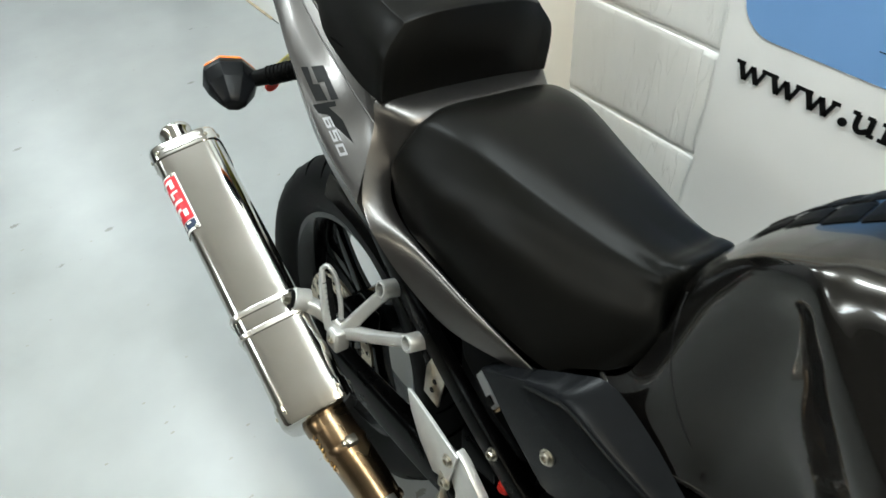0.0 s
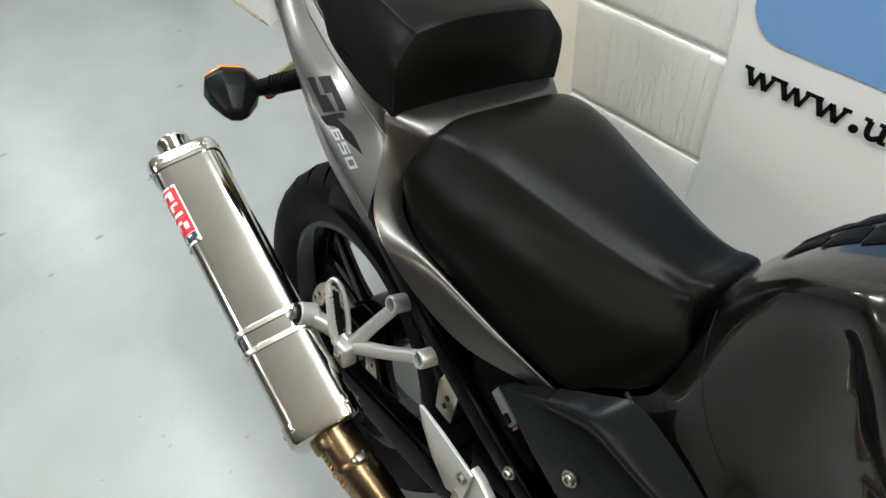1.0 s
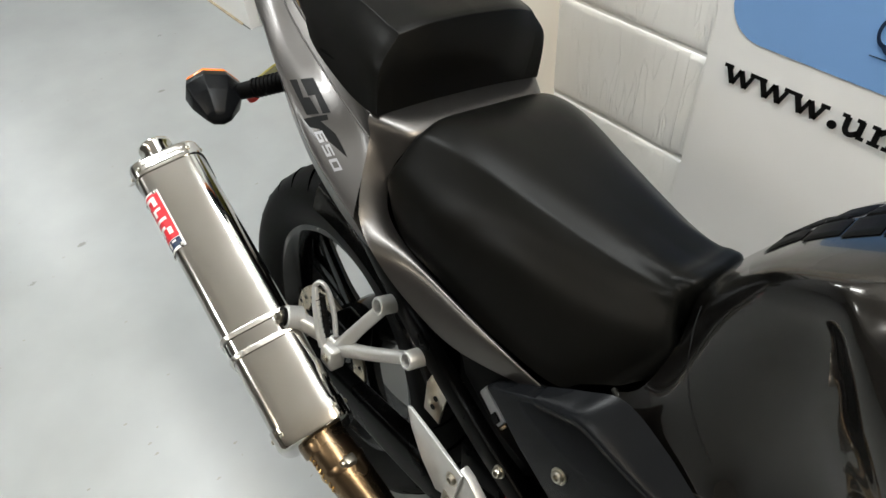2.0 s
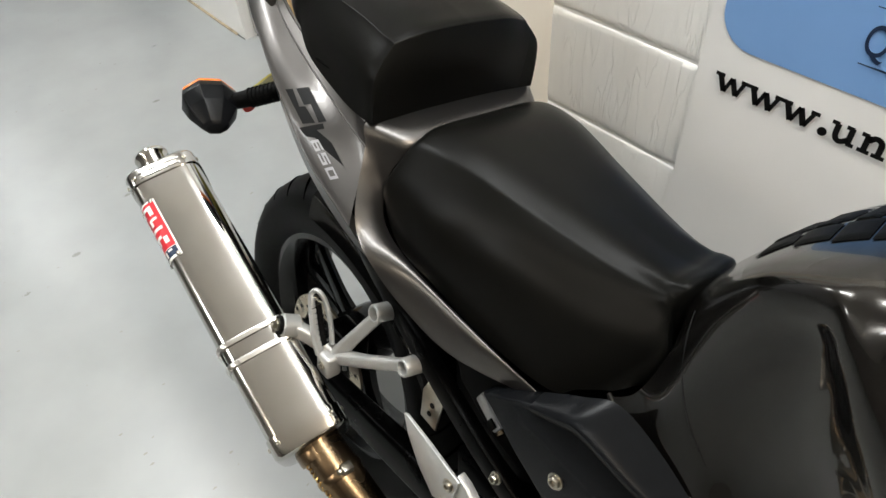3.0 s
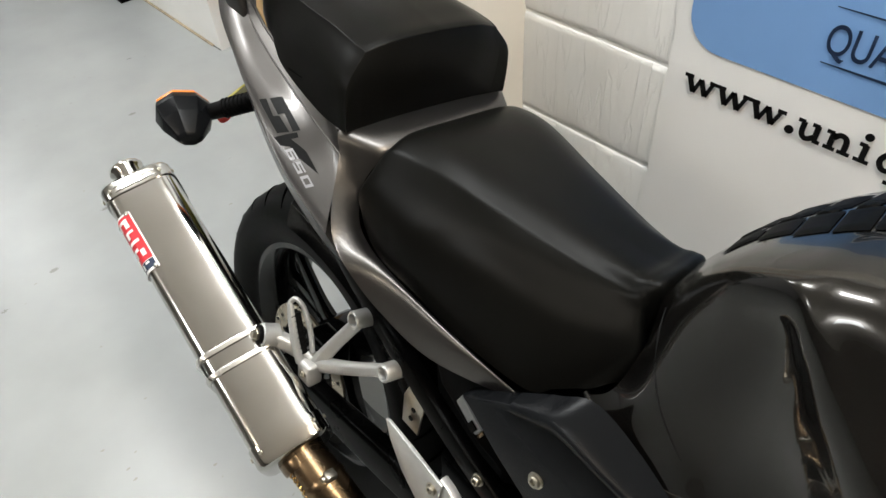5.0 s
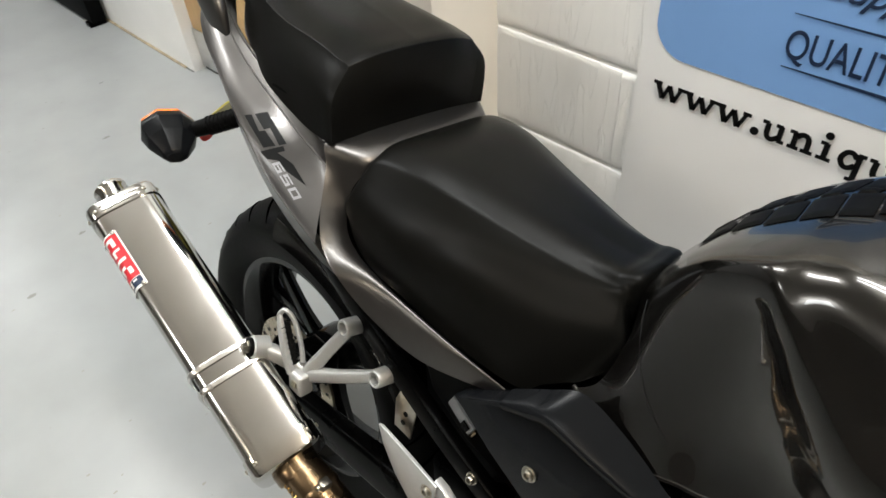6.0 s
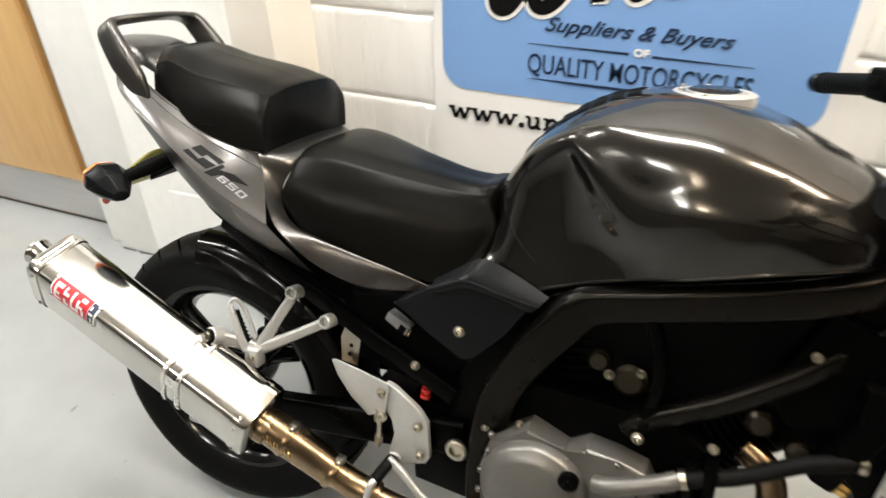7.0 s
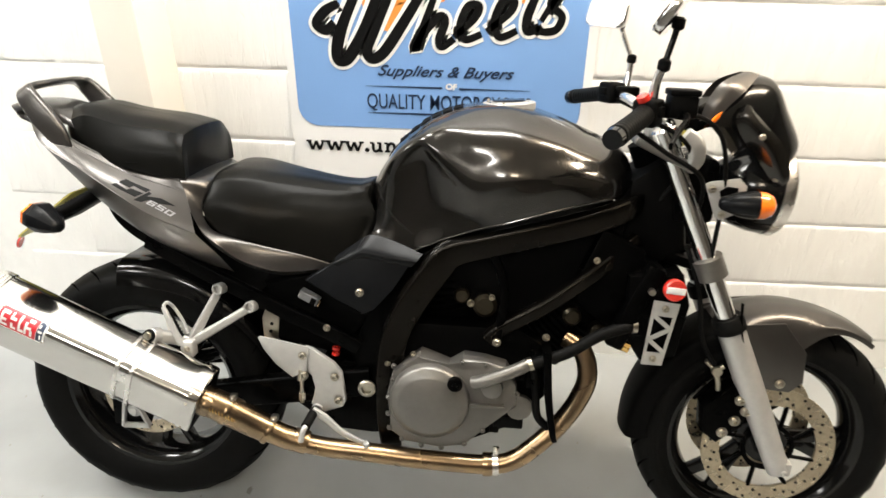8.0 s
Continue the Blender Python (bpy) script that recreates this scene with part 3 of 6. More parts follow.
def crisp(grid, j, f=0.1):
    """Splits column j of a grid in two close ones, so that the surface folds there instead of flowing."""
    return [r[:j] + [between(r[j], r[j - 1], f), between(r[j], r[j + 1], f)] + r[j + 1:] for r in grid]


def crisp_row(grid, i, f=0.1):
    lo = [between(a, b, f) for a, b in zip(grid[i], grid[i - 1])]
    hi = [between(a, b, f) for a, b in zip(grid[i], grid[i + 1])]
    return grid[:i] + [lo, hi] + grid[i + 1:]


def widen(b, low=0.0):
    """Widens the far half of the padding to fit the camera's view."""
    for v in b.verts:
        if v.co.y > 0:
            v.co.y *= 1 + 0.07 * min(1.0, max(-0.6, (v.co.z - low) / 0.04))


seat_grid = [
    [(0.197, 0, 0.812), (0.197, 0.07, 0.812), (0.196, 0.112, 0.806), (0.193, 0.13, 0.79), (0.1965, 0.134, 0.7775), (0.2, 0.132, 0.765)],
    [(0.202, 0, 0.842), (0.202, 0.07, 0.841), (0.203, 0.108, 0.834), (0.203, 0.132, 0.8), (0.209, 0.1375, 0.776), (0.215, 0.137, 0.752)],
    [(0.208, 0, 0.856), (0.208, 0.07, 0.855), (0.215, 0.106, 0.846), (0.222, 0.133, 0.805), (0.2285, 0.139, 0.7705), (0.235, 0.139, 0.736)],
    [(0.235, 0, 0.864), (0.235, 0.066, 0.862), (0.243, 0.103, 0.85), (0.252, 0.134, 0.8), (0.257, 0.1395, 0.763), (0.262, 0.139, 0.726)],
    [(0.28, 0, 0.864), (0.28, 0.058, 0.862), (0.285, 0.096, 0.848), (0.292, 0.13, 0.795), (0.296, 0.137, 0.754), (0.3, 0.132, 0.713)],
    [(0.36, 0, 0.85), (0.36, 0.045, 0.849), (0.365, 0.078, 0.836), (0.368, 0.098, 0.812), (0.37, 0.118, 0.775), (0.375, 0.125, 0.695)],
    [(0.45, 0, 0.836), (0.45, 0.034, 0.836), (0.455, 0.06, 0.824), (0.458, 0.073, 0.806), (0.46, 0.096, 0.765), (0.463, 0.108, 0.682)],
    [(0.5, 0, 0.834), (0.5, 0.034, 0.834), (0.505, 0.052, 0.822), (0.508, 0.059, 0.808), (0.512, 0.078, 0.772), (0.49, 0.098, 0.7)],
    [(0.520, 0, 0.839), (0.519, 0.036, 0.838), (0.5204, 0.050, 0.823), (0.5254, 0.055, 0.808), (0.534, 0.069, 0.776), (0.508, 0.09, 0.712)],
    [(0.534, 0, 0.841), (0.532, 0.036, 0.837), (0.5288, 0.048, 0.814), (0.5338, 0.053, 0.801), (0.545, 0.066, 0.772), (0.522, 0.086, 0.722)],
    [(0.541, 0, 0.822), (0.539, 0.030, 0.816), (0.5344, 0.042, 0.790), (0.5389, 0.044, 0.779), (0.549, 0.06, 0.76), (0.534, 0.079, 0.735)],
    [(0.54, 0, 0.775), (0.538, 0.02, 0.772), (0.5354, 0.034, 0.765), (0.5409, 0.04, 0.757), (0.549, 0.05, 0.745), (0.54, 0.066, 0.735)],
]
bm = bmesh.new()
surface(bm, crisp(seat_grid, 2, 0.22), 72, 44)
mirrored(bm)
widen(bm)
part("rider_seat", bm, M_seat, bike, "black vinyl rider seat")
pillion_grid = [
    [(-0.138, 0, 0.93), (-0.138, 0.03, 0.93), (-0.134, 0.051, 0.923), (-0.13, 0.055, 0.908), (-0.13, 0.055, 0.9)],
    [(-0.132, 0, 0.962), (-0.132, 0.03, 0.961), (-0.126, 0.059, 0.94), (-0.122, 0.066, 0.912), (-0.12, 0.067, 0.9)],
    [(-0.118, 0, 0.976), (-0.118, 0.036, 0.975), (-0.11, 0.072, 0.95), (-0.106, 0.08, 0.912), (-0.105, 0.081, 0.898)],
    [(-0.07, 0, 0.984), (-0.07, 0.05, 0.982), (-0.065, 0.085, 0.963), (-0.062, 0.098, 0.915), (-0.06, 0.1, 0.892)],
    [(0, 0, 0.974), (0, 0.056, 0.968), (0.004, 0.095, 0.949), (0.006, 0.113, 0.905), (0.008, 0.119, 0.868)],
    [(0.09, 0, 0.962), (0.09, 0.06, 0.959), (0.09, 0.099, 0.943), (0.096, 0.123, 0.902), (0.1, 0.130, 0.852)],
    [(0.134, 0, 0.954), (0.133, 0.06, 0.951), (0.128, 0.101, 0.938), (0.138, 0.1265, 0.900), (0.145, 0.131, 0.848)],
    [(0.16, 0, 0.948), (0.158, 0.058, 0.945), (0.15, 0.099, 0.934), (0.155, 0.1255, 0.898), (0.16, 0.130, 0.848)],
    [(0.164, 0, 0.905), (0.163, 0.058, 0.903), (0.157, 0.106, 0.900), (0.159, 0.126, 0.878), (0.162, 0.130, 0.853)],
    [(0.158, 0, 0.85), (0.158, 0.058, 0.849), (0.159, 0.108, 0.848), (0.161, 0.124, 0.848), (0.163, 0.129, 0.848)],
]
bm = bmesh.new()
surface(bm, crisp_row(crisp(pillion_grid, 2, 0.12), 7, 0.16), 80, 48)
mirrored(bm)
widen(bm, 0.868)
pillion_seat = part("pillion_seat", bm, M_seat, bike, "black vinyl pillion seat with a squared front")
bm = bmesh.new()
box(bm, .03, .072, -.1245, -.1225, .8735, .8755)
part("seat_tab", bm, M_plastic, pillion_seat)

# tail side panels, seat side panels and the band that joins them between the seats
tail_grid = [
    [(-0.205, 0.03, 0.98), (-0.212, 0.042, 0.975), (-0.214, 0.049, 0.967), (-0.215, 0.055, 0.958), (-0.21, 0.054, 0.945), (-0.195, 0.04, 0.935)],
    [(-0.14, 0.092, 0.935), (-0.139, 0.1, 0.931), (-0.145, 0.112, 0.922), (-0.15, 0.122, 0.908), (-0.13, 0.106, 0.876), (-0.11, 0.085, 0.866)],
    [(-0.062, 0.106, 0.899), (-0.058, 0.118, 0.89), (-0.055, 0.137, 0.879), (-0.052, 0.153, 0.863), (-0.032, 0.136, 0.8), (-0.005, 0.105, 0.782)],
    [(0.03, 0.111, 0.865), (0.034, 0.124, 0.852), (0.03, 0.148, 0.838), (0.028, 0.167, 0.819), (0.06, 0.152, 0.742), (0.09, 0.115, 0.705)],
    [(0.104, 0.122, 0.851), (0.108, 0.134, 0.836), (0.105, 0.157, 0.811), (0.104, 0.177, 0.78), (0.148, 0.155, 0.705), (0.178, 0.118, 0.665)],
    [(0.15, 0.131, 0.846), (0.162, 0.138, 0.823), (0.178, 0.156, 0.79), (0.196, 0.179, 0.746), (0.228, 0.16, 0.702), (0.25, 0.125, 0.65)],
]
side_grid = [
    [(0.207, 0.00, 0.826), (0.198, 0.00, 0.847), (0.153, 0.00, 0.851), (0.149, 0.00, 0.842)],
    [(0.207, 0.05, 0.826), (0.198, 0.05, 0.846), (0.153, 0.05, 0.8505), (0.149, 0.05, 0.842)],
    [(0.206, 0.08, 0.827), (0.196, 0.085, 0.844), (0.152, 0.095, 0.849), (0.149, 0.095, 0.841)],
    [(0.199, 0.106, 0.822), (0.188, 0.113, 0.836), (0.150, 0.131, 0.8465), (0.150, 0.130, 0.840)],
    [(0.190, 0.120, 0.800), (0.178, 0.126, 0.813), (0.162, 0.1385, 0.8235), (0.164, 0.137, 0.812)],
    [(0.192, 0.128, 0.776), (0.184, 0.135, 0.786), (0.178, 0.1565, 0.7905), (0.181, 0.154, 0.780)],
    [(0.206, 0.138, 0.754), (0.202, 0.148, 0.764), (0.196, 0.172, 0.769), (0.199, 0.166, 0.757)],
    [(0.228, 0.141, 0.738), (0.228, 0.157, 0.747), (0.214, 0.180, 0.748), (0.216, 0.170, 0.732)],
    [(0.262, 0.141, 0.726), (0.264, 0.153, 0.737), (0.240, 0.181, 0.728), (0.246, 0.165, 0.705)],
    [(0.320, 0.136, 0.711), (0.322, 0.147, 0.722), (0.285, 0.167, 0.690), (0.290, 0.140, 0.668)],
    [(0.400, 0.124, 0.690), (0.402, 0.137, 0.704), (0.362, 0.151, 0.666), (0.366, 0.128, 0.650)],
    [(0.462, 0.112, 0.672), (0.464, 0.117, 0.679), (0.456, 0.119, 0.668), (0.456, 0.108, 0.662)],
]
bm = bmesh.new()
surface(bm, flip(crisp(crisp(tail_grid, 3, 0.12), 1, 0.14)), 60, 60)
bmesh.ops.recalc_face_normals(bm, faces=bm.faces[:])
TAIL_TREE = BVHTree.FromBMesh(bm)
tail_right = part("tail_panel", bm, M_lit_panel, bike, "dark grey metallic tail side panel with black decal")
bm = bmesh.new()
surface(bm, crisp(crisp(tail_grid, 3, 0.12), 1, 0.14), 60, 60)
part("tail_panel", bm, M_lit_panel, bike, "dark grey metallic tail side panel with black decal")
# thin beads added along the panel edges to draw their bright highlight lines
for s in (-1, 1):
    for col, r in ((0, .0022), (1, .0012)):
        bm = bmesh.new()
        tube(bm, [(q[0], s * q[1], q[2]) for q in (row[col] for row in tail_grid[1:])], r, 8, 40)
        part("panel_lip", bm, M_lit_panel, bike)
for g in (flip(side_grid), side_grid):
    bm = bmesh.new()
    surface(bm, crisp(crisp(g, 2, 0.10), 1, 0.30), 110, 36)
    part("seat_side_panel", bm, M_lit_panel, bike, "grey metallic panel round the back and side of the seat")


def decal(name, outline, tree, material, parent, lift=0.0006):
    """A printed shape laid on a panel from above; its outline is given as (x, y)."""
    b = bmesh.new()
    f = b.faces.new([b.verts.new((x, y, 0)) for x, y in outline])
    bmesh.ops.triangulate(b, faces=[f])
    bmesh.ops.subdivide_edges(b, edges=b.edges[:], cuts=4, use_grid_fill=True)
    for v in b.verts:
        hit, nrm, _, _ = tree.ray_cast(Vector((v.co.x, v.co.y, 1.2)), Vector((0, 0, -1)))
        if hit is not None:
            v.co = hit + (nrm if nrm.z > 0 else -nrm) * lift
    return part(name, b, material, parent)


for shape in ([(0.0155, -0.1576), (0.0232, -0.1517), (0.0472, -0.1565), (0.0543, -0.1521), (0.0815, -0.1548), (0.0667, -0.163)],
              [(0.0267, -0.149), (0.0375, -0.1375), (0.094, -0.1469), (0.0856, -0.1525), (0.0578, -0.147), (0.0514, -0.1523)],
              [(0.0654, -0.167), (0.0916, -0.1504), (0.098, -0.1523), (0.0899, -0.1576), (0.1186, -0.1548), (0.1496, -0.158), (0.1154, -0.1621), (0.0943, -0.162), (0.0807, -0.1669)]):
    decal("decal", shape, TAIL_TREE, M_ink, tail_right)
DIGITS = {"6": ((0, .25, 0, 1), (.25, 1, .80, 1), (.25, 1, .42, .62), (.25, 1, 0, .2), (.75, 1, .2, .42)),
          "5": ((0, 1, .80, 1), (0, .25, .42, .80), (.25, 1, .42, .62), (.75, 1, .2, .42), (0, 1, 0, .2)),
          "0": ((0, .25, 0, 1), (.25, .75, .80, 1), (.25, .75, 0, .2), (.75, 1, 0, 1))}
for k, digit in enumerate("650"):
    for u0, u1, v0, v1 in DIGITS[digit]:
        corners = []
        for u, v in ((u0, v0), (u1, v0), (u1, v1), (u0, v1)):
            f = (k + u * .80) / 2.8
            corners.append((.0901 + .0534 * f + .0090 * v, -.1666 - .0045 * f + .0055 * v))
        decal("decal", corners, TAIL_TREE, M_silverprint, tail_right, 0.0009)

# grab rail, tail lamp, rear indicator and number plate bracket
bm = bmesh.new()
half = [(-.088, -.117, .890), (-.112, -.118, .925), (-.140, -.117, .960), (-.176, -.108, 1.004), (-.180, -.085, 1.016), (-.166, -.045, 1.022), (-.160, 0, 1.024)]
grab = half + [(x, -y, z) for x, y, z in half[-2::-1]]
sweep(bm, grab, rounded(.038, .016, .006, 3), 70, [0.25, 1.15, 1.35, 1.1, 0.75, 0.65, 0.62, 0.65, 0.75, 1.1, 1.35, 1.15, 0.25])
part("grab_rail", bm, M_lit_panel, bike, "grey metallic pillion grab rail")
bm = bmesh.new()
surface(bm, [[(-.10, 0, .968), (-.10, .04, .965), (-.10, .07, .950), (-.10, .08, .935)], [(-.17, 0, .985), (-.17, .04, .982), (-.17, .06, .972), (-.17, .07, .955)],
             [(-.235, 0, .984), (-.234, .03, .982), (-.230, .048, .976), (-.224, .053, .965)], [(-.275, 0, .972), (-.272, .025, .970), (-.262, .040, .966), (-.250, .046, .957)]], 16, 12)
mirrored(bm)
part("tail_cowl", bm, M_lit_panel, bike, "grey metallic tail top cowl")
bm = bmesh.new()
surface(bm, [[(-.276, 0, .970), (-.270, .026, .968), (-.250, .046, .956)], [(-.262, 0, .948), (-.256, .026, .947), (-.240, .043, .942)], [(-.215, 0, .928), (-.210, .03, .928), (-.200, .045, .928)]], 10, 10)
mirrored(bm)
part("tail_lamp", bm, mat("clear_lens", (0.62, 0.62, 0.62), 0.12, coat=1.0), bike, "clear tail lamp lens")
bm = bmesh.new()
lathe(bm, [(0, .014), (.004, .014), (.006, .011), (.006, 0)], (-.268, -.07, .668), (-.9, -.2, .3), 20)
part("rear_reflector", bm, M_redlens, bike, "small round red reflector")
bm = bmesh.new()
plate(bm, [(-.015, .83), (-.03, .835), (-.185, .728), (-.185, .712), (-.08, .775)], -.040, .040, .003)
part("mudguard_extension", bm, M_plastic, bike, "black plastic rear mudguard extension")
number_plate = sub("number_plate", bike, "sloping rear number plate with a glossy yellow face")
PLATE_M = Matrix.Translation((-.182, 0, .744)) @ pose(0, 0, 0, 0, -38, 0)


def plate_sheet(name, w, h, r, z0, z1, material):
    b = bmesh.new()
    lo = [b.verts.new((p, q, z0)) for p, q in rounded(w, h, r, 5)]
    hi = [b.verts.new((p, q, z1)) for p, q in rounded(w, h, r, 5)]
    b.faces.new(lo[::-1])
    b.faces.new(hi)
    for k in range(len(lo)):
        b.faces.new((lo[k], lo[(k + 1) % len(lo)], hi[(k + 1) % len(hi)], hi[k]))
    moved(b, PLATE_M)
    return part(name, b, material, number_plate, smooth=False)


plate_sheet("backing", .180, .216, .018, -.0030, .0000, M_yellow)
# greyer than the backing: the glare on the yellow face is put into its colour
plate_sheet("face", .172, .208, .015, .0002, .0012, mat("plate_face_glare", (0.46, 0.43, 0.27), 0.22, var=0.06, scale=20.0, coat=0.6))


def indicator(s):
    """A faceted turn signal that faces the rear: dark pointed body, amber lens, on a ribbed rubber stalk."""
    ind = sub("indicator", bike, "black faceted turn signal with an amber lens")
    m = Matrix.Translation((-.102, s * .205, .768)) @ pose(0, 0, 0, s * 6, 8, s * 16) @ Matrix.Scale(0.88, 4)
    n = 8

    def ring(b, x, a, c, dy=0.0, dz=0.0):
        return [b.verts.new((x, dy + a * math.cos(2 * math.pi * (k + .5) / n), dz + c * math.sin(2 * math.pi * (k + .5) / n))) for k in range(n)]

    def skin(name, rows, material, label=""):
        b = bmesh.new()
        rings = [ring(b, *r) for r in rows]
        for r0, r1 in zip(rings, rings[1:]):
            for k in range(n):
                b.faces.new((r0[k], r0[(k + 1) % n], r1[(k + 1) % n], r1[k]))
        b.faces.new(rings[0])
        b.faces.new(rings[-1])
        bmesh.ops.bevel(b, geom=b.edges[:], offset=.0012, segments=2, profile=.5, affect="EDGES")
        moved(b, m)
        part(name, b, material, ind, label)

    skin("body", [(-.026, .043, .034), (-.012, .0455, .0355), (.012, .038, .029, 0, -.003), (.038, .020, .014, 0, -.010), (.042, .014, .009, 0, -.011)], M_cover)
    skin("lens", [(-.0265, .0425, .0335), (-.034, .041, .032), (-.042, .033, .025), (-.045, .015, .012)], M_amber, "amber lens")
    b = bmesh.new()
    tube(b, [(-.098, s * .172, .772), (-.070, s * .145, .788), (-.030, s * .105, .812), (0, s * .07, .828)], .0125, 14, 16, [0.9, 1, 1.1, 1.2])
    part("stalk", b, M_plastic, ind)
    for k in range(14):
        u = k / 13
        b = bmesh.new()
        lathe(b, [(-.0010, .0138), (.0010, .0138), (.0010, .011), (-.0010, .011)], (-.082 + .052 * u, s * (.157 - .052 * u), .781 + .031 * u), (.6, -.62 * s, .36), 14, closed=True)
        part("stalk_rib", b, M_plastic, ind)


indicator(-1)
indicator(1)
for s in (-1, 1):
    bm = bmesh.new()
    tube(bm, [(.02, s * .05, .83), (-.03, s * .07, .81)], .006, 8)
    part("plate_stay", bm, M_satinsteel, bike)

# fuel tank with filler cap and rubber tank pad
tank_grid = [
    [(0.532, 0, 0.834), (0.534, 0.03, 0.83), (0.539, 0.043, 0.822), (0.545, 0.055, 0.808), (0.549, 0.068, 0.788), (0.545, 0.092, 0.745), (0.523, 0.097, 0.722)],
    [(0.553, 0, 0.874), (0.555, 0.040, 0.872), (0.558, 0.056, 0.869), (0.562, 0.072, 0.861), (0.570, 0.088, 0.815), (0.578, 0.108, 0.755), (0.566, 0.118, 0.719)],
    [(0.590, 0, 0.928), (0.591, 0.050, 0.925), (0.592, 0.073, 0.921), (0.594, 0.094, 0.911), (0.604, 0.099, 0.858), (0.612, 0.112, 0.775), (0.618, 0.124, 0.7135)],
    [(0.640, 0, 0.973), (0.641, 0.058, 0.968), (0.642, 0.092, 0.961), (0.643, 0.117, 0.948), (0.649, 0.110, 0.900), (0.654, 0.113, 0.79), (0.656, 0.127, 0.729)],
    [(0.670, 0, 0.991), (0.670, 0.062, 0.985), (0.671, 0.104, 0.970), (0.672, 0.132, 0.935), (0.675, 0.1215, 0.890), (0.678, 0.118, 0.80), (0.677, 0.1305, 0.7385)],
    [(0.702, 0, 1.004), (0.702, 0.064, 0.997), (0.702, 0.116, 0.974), (0.703, 0.145, 0.912), (0.706, 0.136, 0.866), (0.706, 0.126, 0.81), (0.700, 0.134, 0.7505)],
    [(0.760, 0, 1.015), (0.760, 0.066, 1.009), (0.760, 0.134, 0.967), (0.758, 0.163, 0.880), (0.760, 0.158, 0.845), (0.764, 0.147, 0.812), (0.7725, 0.146, 0.780)],
    [(0.83, 0, 1.016), (0.83, 0.064, 1.011), (0.83, 0.134, 0.971), (0.83, 0.172, 0.900), (0.83, 0.172, 0.868), (0.832, 0.166, 0.835), (0.835, 0.155, 0.8005)],
    [(0.92, 0, 0.992), (0.92, 0.062, 0.988), (0.92, 0.122, 0.957), (0.92, 0.158, 0.912), (0.92, 0.166, 0.892), (0.92, 0.168, 0.872), (0.922, 0.158, 0.830)],
    [(0.985, 0, 0.968), (0.985, 0.054, 0.961), (0.986, 0.105, 0.936), (0.986, 0.137, 0.900), (0.986, 0.145, 0.882), (0.985, 0.150, 0.862), (0.984, 0.149, 0.846)],
    [(1.032, 0, 0.947), (1.032, 0.046, 0.940), (1.030, 0.086, 0.921), (1.026, 0.115, 0.892), (1.024, 0.124, 0.878), (1.022, 0.131, 0.862), (1.019, 0.133, 0.851)],
    [(1.066, 0, 0.922), (1.065, 0.038, 0.916), (1.060, 0.072, 0.901), (1.052, 0.096, 0.880), (1.048, 0.104, 0.869), (1.044, 0.110, 0.858), (1.039, 0.113, 0.851)],
    [(1.083, 0, 0.880), (1.081, 0.034, 0.878), (1.074, 0.062, 0.870), (1.063, 0.083, 0.860), (1.058, 0.090, 0.855), (1.053, 0.096, 0.851), (1.046, 0.100, 0.848)],
]
bm = bmesh.new()
surface(bm, crisp(tank_grid, 3, 0.30), 120, 88)
mirrored(bm)
TANK_TREE = BVHTree.FromBMesh(bm)
tank = part("fuel_tank", bm, M_paint, bike, "dark grey metallic fuel tank")


def on_tank(x, y):
    hit, nrm, _, _ = TANK_TREE.ray_cast(Vector((x, y, 1.4)), Vector((0, 0, -1)))
    return (hit, nrm if nrm.z > 0 else -nrm) if hit is not None else (Vector((x, y, .9)), Vector((0, 0, 1)))


def beside_tank(x, z, s):
    hit, nrm, _, _ = TANK_TREE.ray_cast(Vector((x, s * .5, z)), Vector((0, -s, 0)))
    return hit if hit is not None else Vector((x, s * .11, z))


# seam between the tank and its rear skirt, and the rolled lip along its lower edge
for s in (-1, 1):
    bm = bmesh.new()
    tube(bm, [beside_tank(x, z, s) for x, z in ((.5505, .836), (.561, .820), (.581, .796), (.602, .777), (.620, .764), (.634, .755))], .0009, 8, 30, [0.6, 1, 1, 1, 1, 0.4])
    part("skirt_seam", bm, M_ink, tank, "dark seam of the rear tank skirt")
    bm = bmesh.new()
    tube(bm, [(q[0], s * (q[1] - .002), q[2] + .001) for q in (row[-1] for row in tank_grid)], .0032, 8, 60)
    part("tank_lip", bm, M_paint, tank)
hit, nrm = on_tank(.815, 0)
hit = hit - Vector((0, 0, .0004))
filler = sub("filler_cap", bike, "polished round fuel filler cap")
bm = bmesh.new()
lathe(bm, [(-.012, .056), (.000, .056), (.002, .053), (.002, .043), (-.001, .041), (-.001, .039), (.003, .037), (.004, .030), (.004, 0)], hit, (-.06, 0, 1), 48)
part("ring", bm, M_alu, filler)
bm = bmesh.new()
lathe(bm, [(.0042, .035), (.006, .032), (.006, 0)], hit, (-.06, 0, 1), 40)
part("cap", bm, M_gloss, filler)
for k in range(7):
    a = 2 * math.pi * k / 7
    bm = bmesh.new()
    bolt(bm, hit + Vector((.048 * math.cos(a), .048 * math.sin(a), .0015)), (0, 0, 1), .003, .003)
    part("screw", bm, M_zinc, filler)
pad = sub("tank_pad", bike, "black ribbed rubber tank pad")


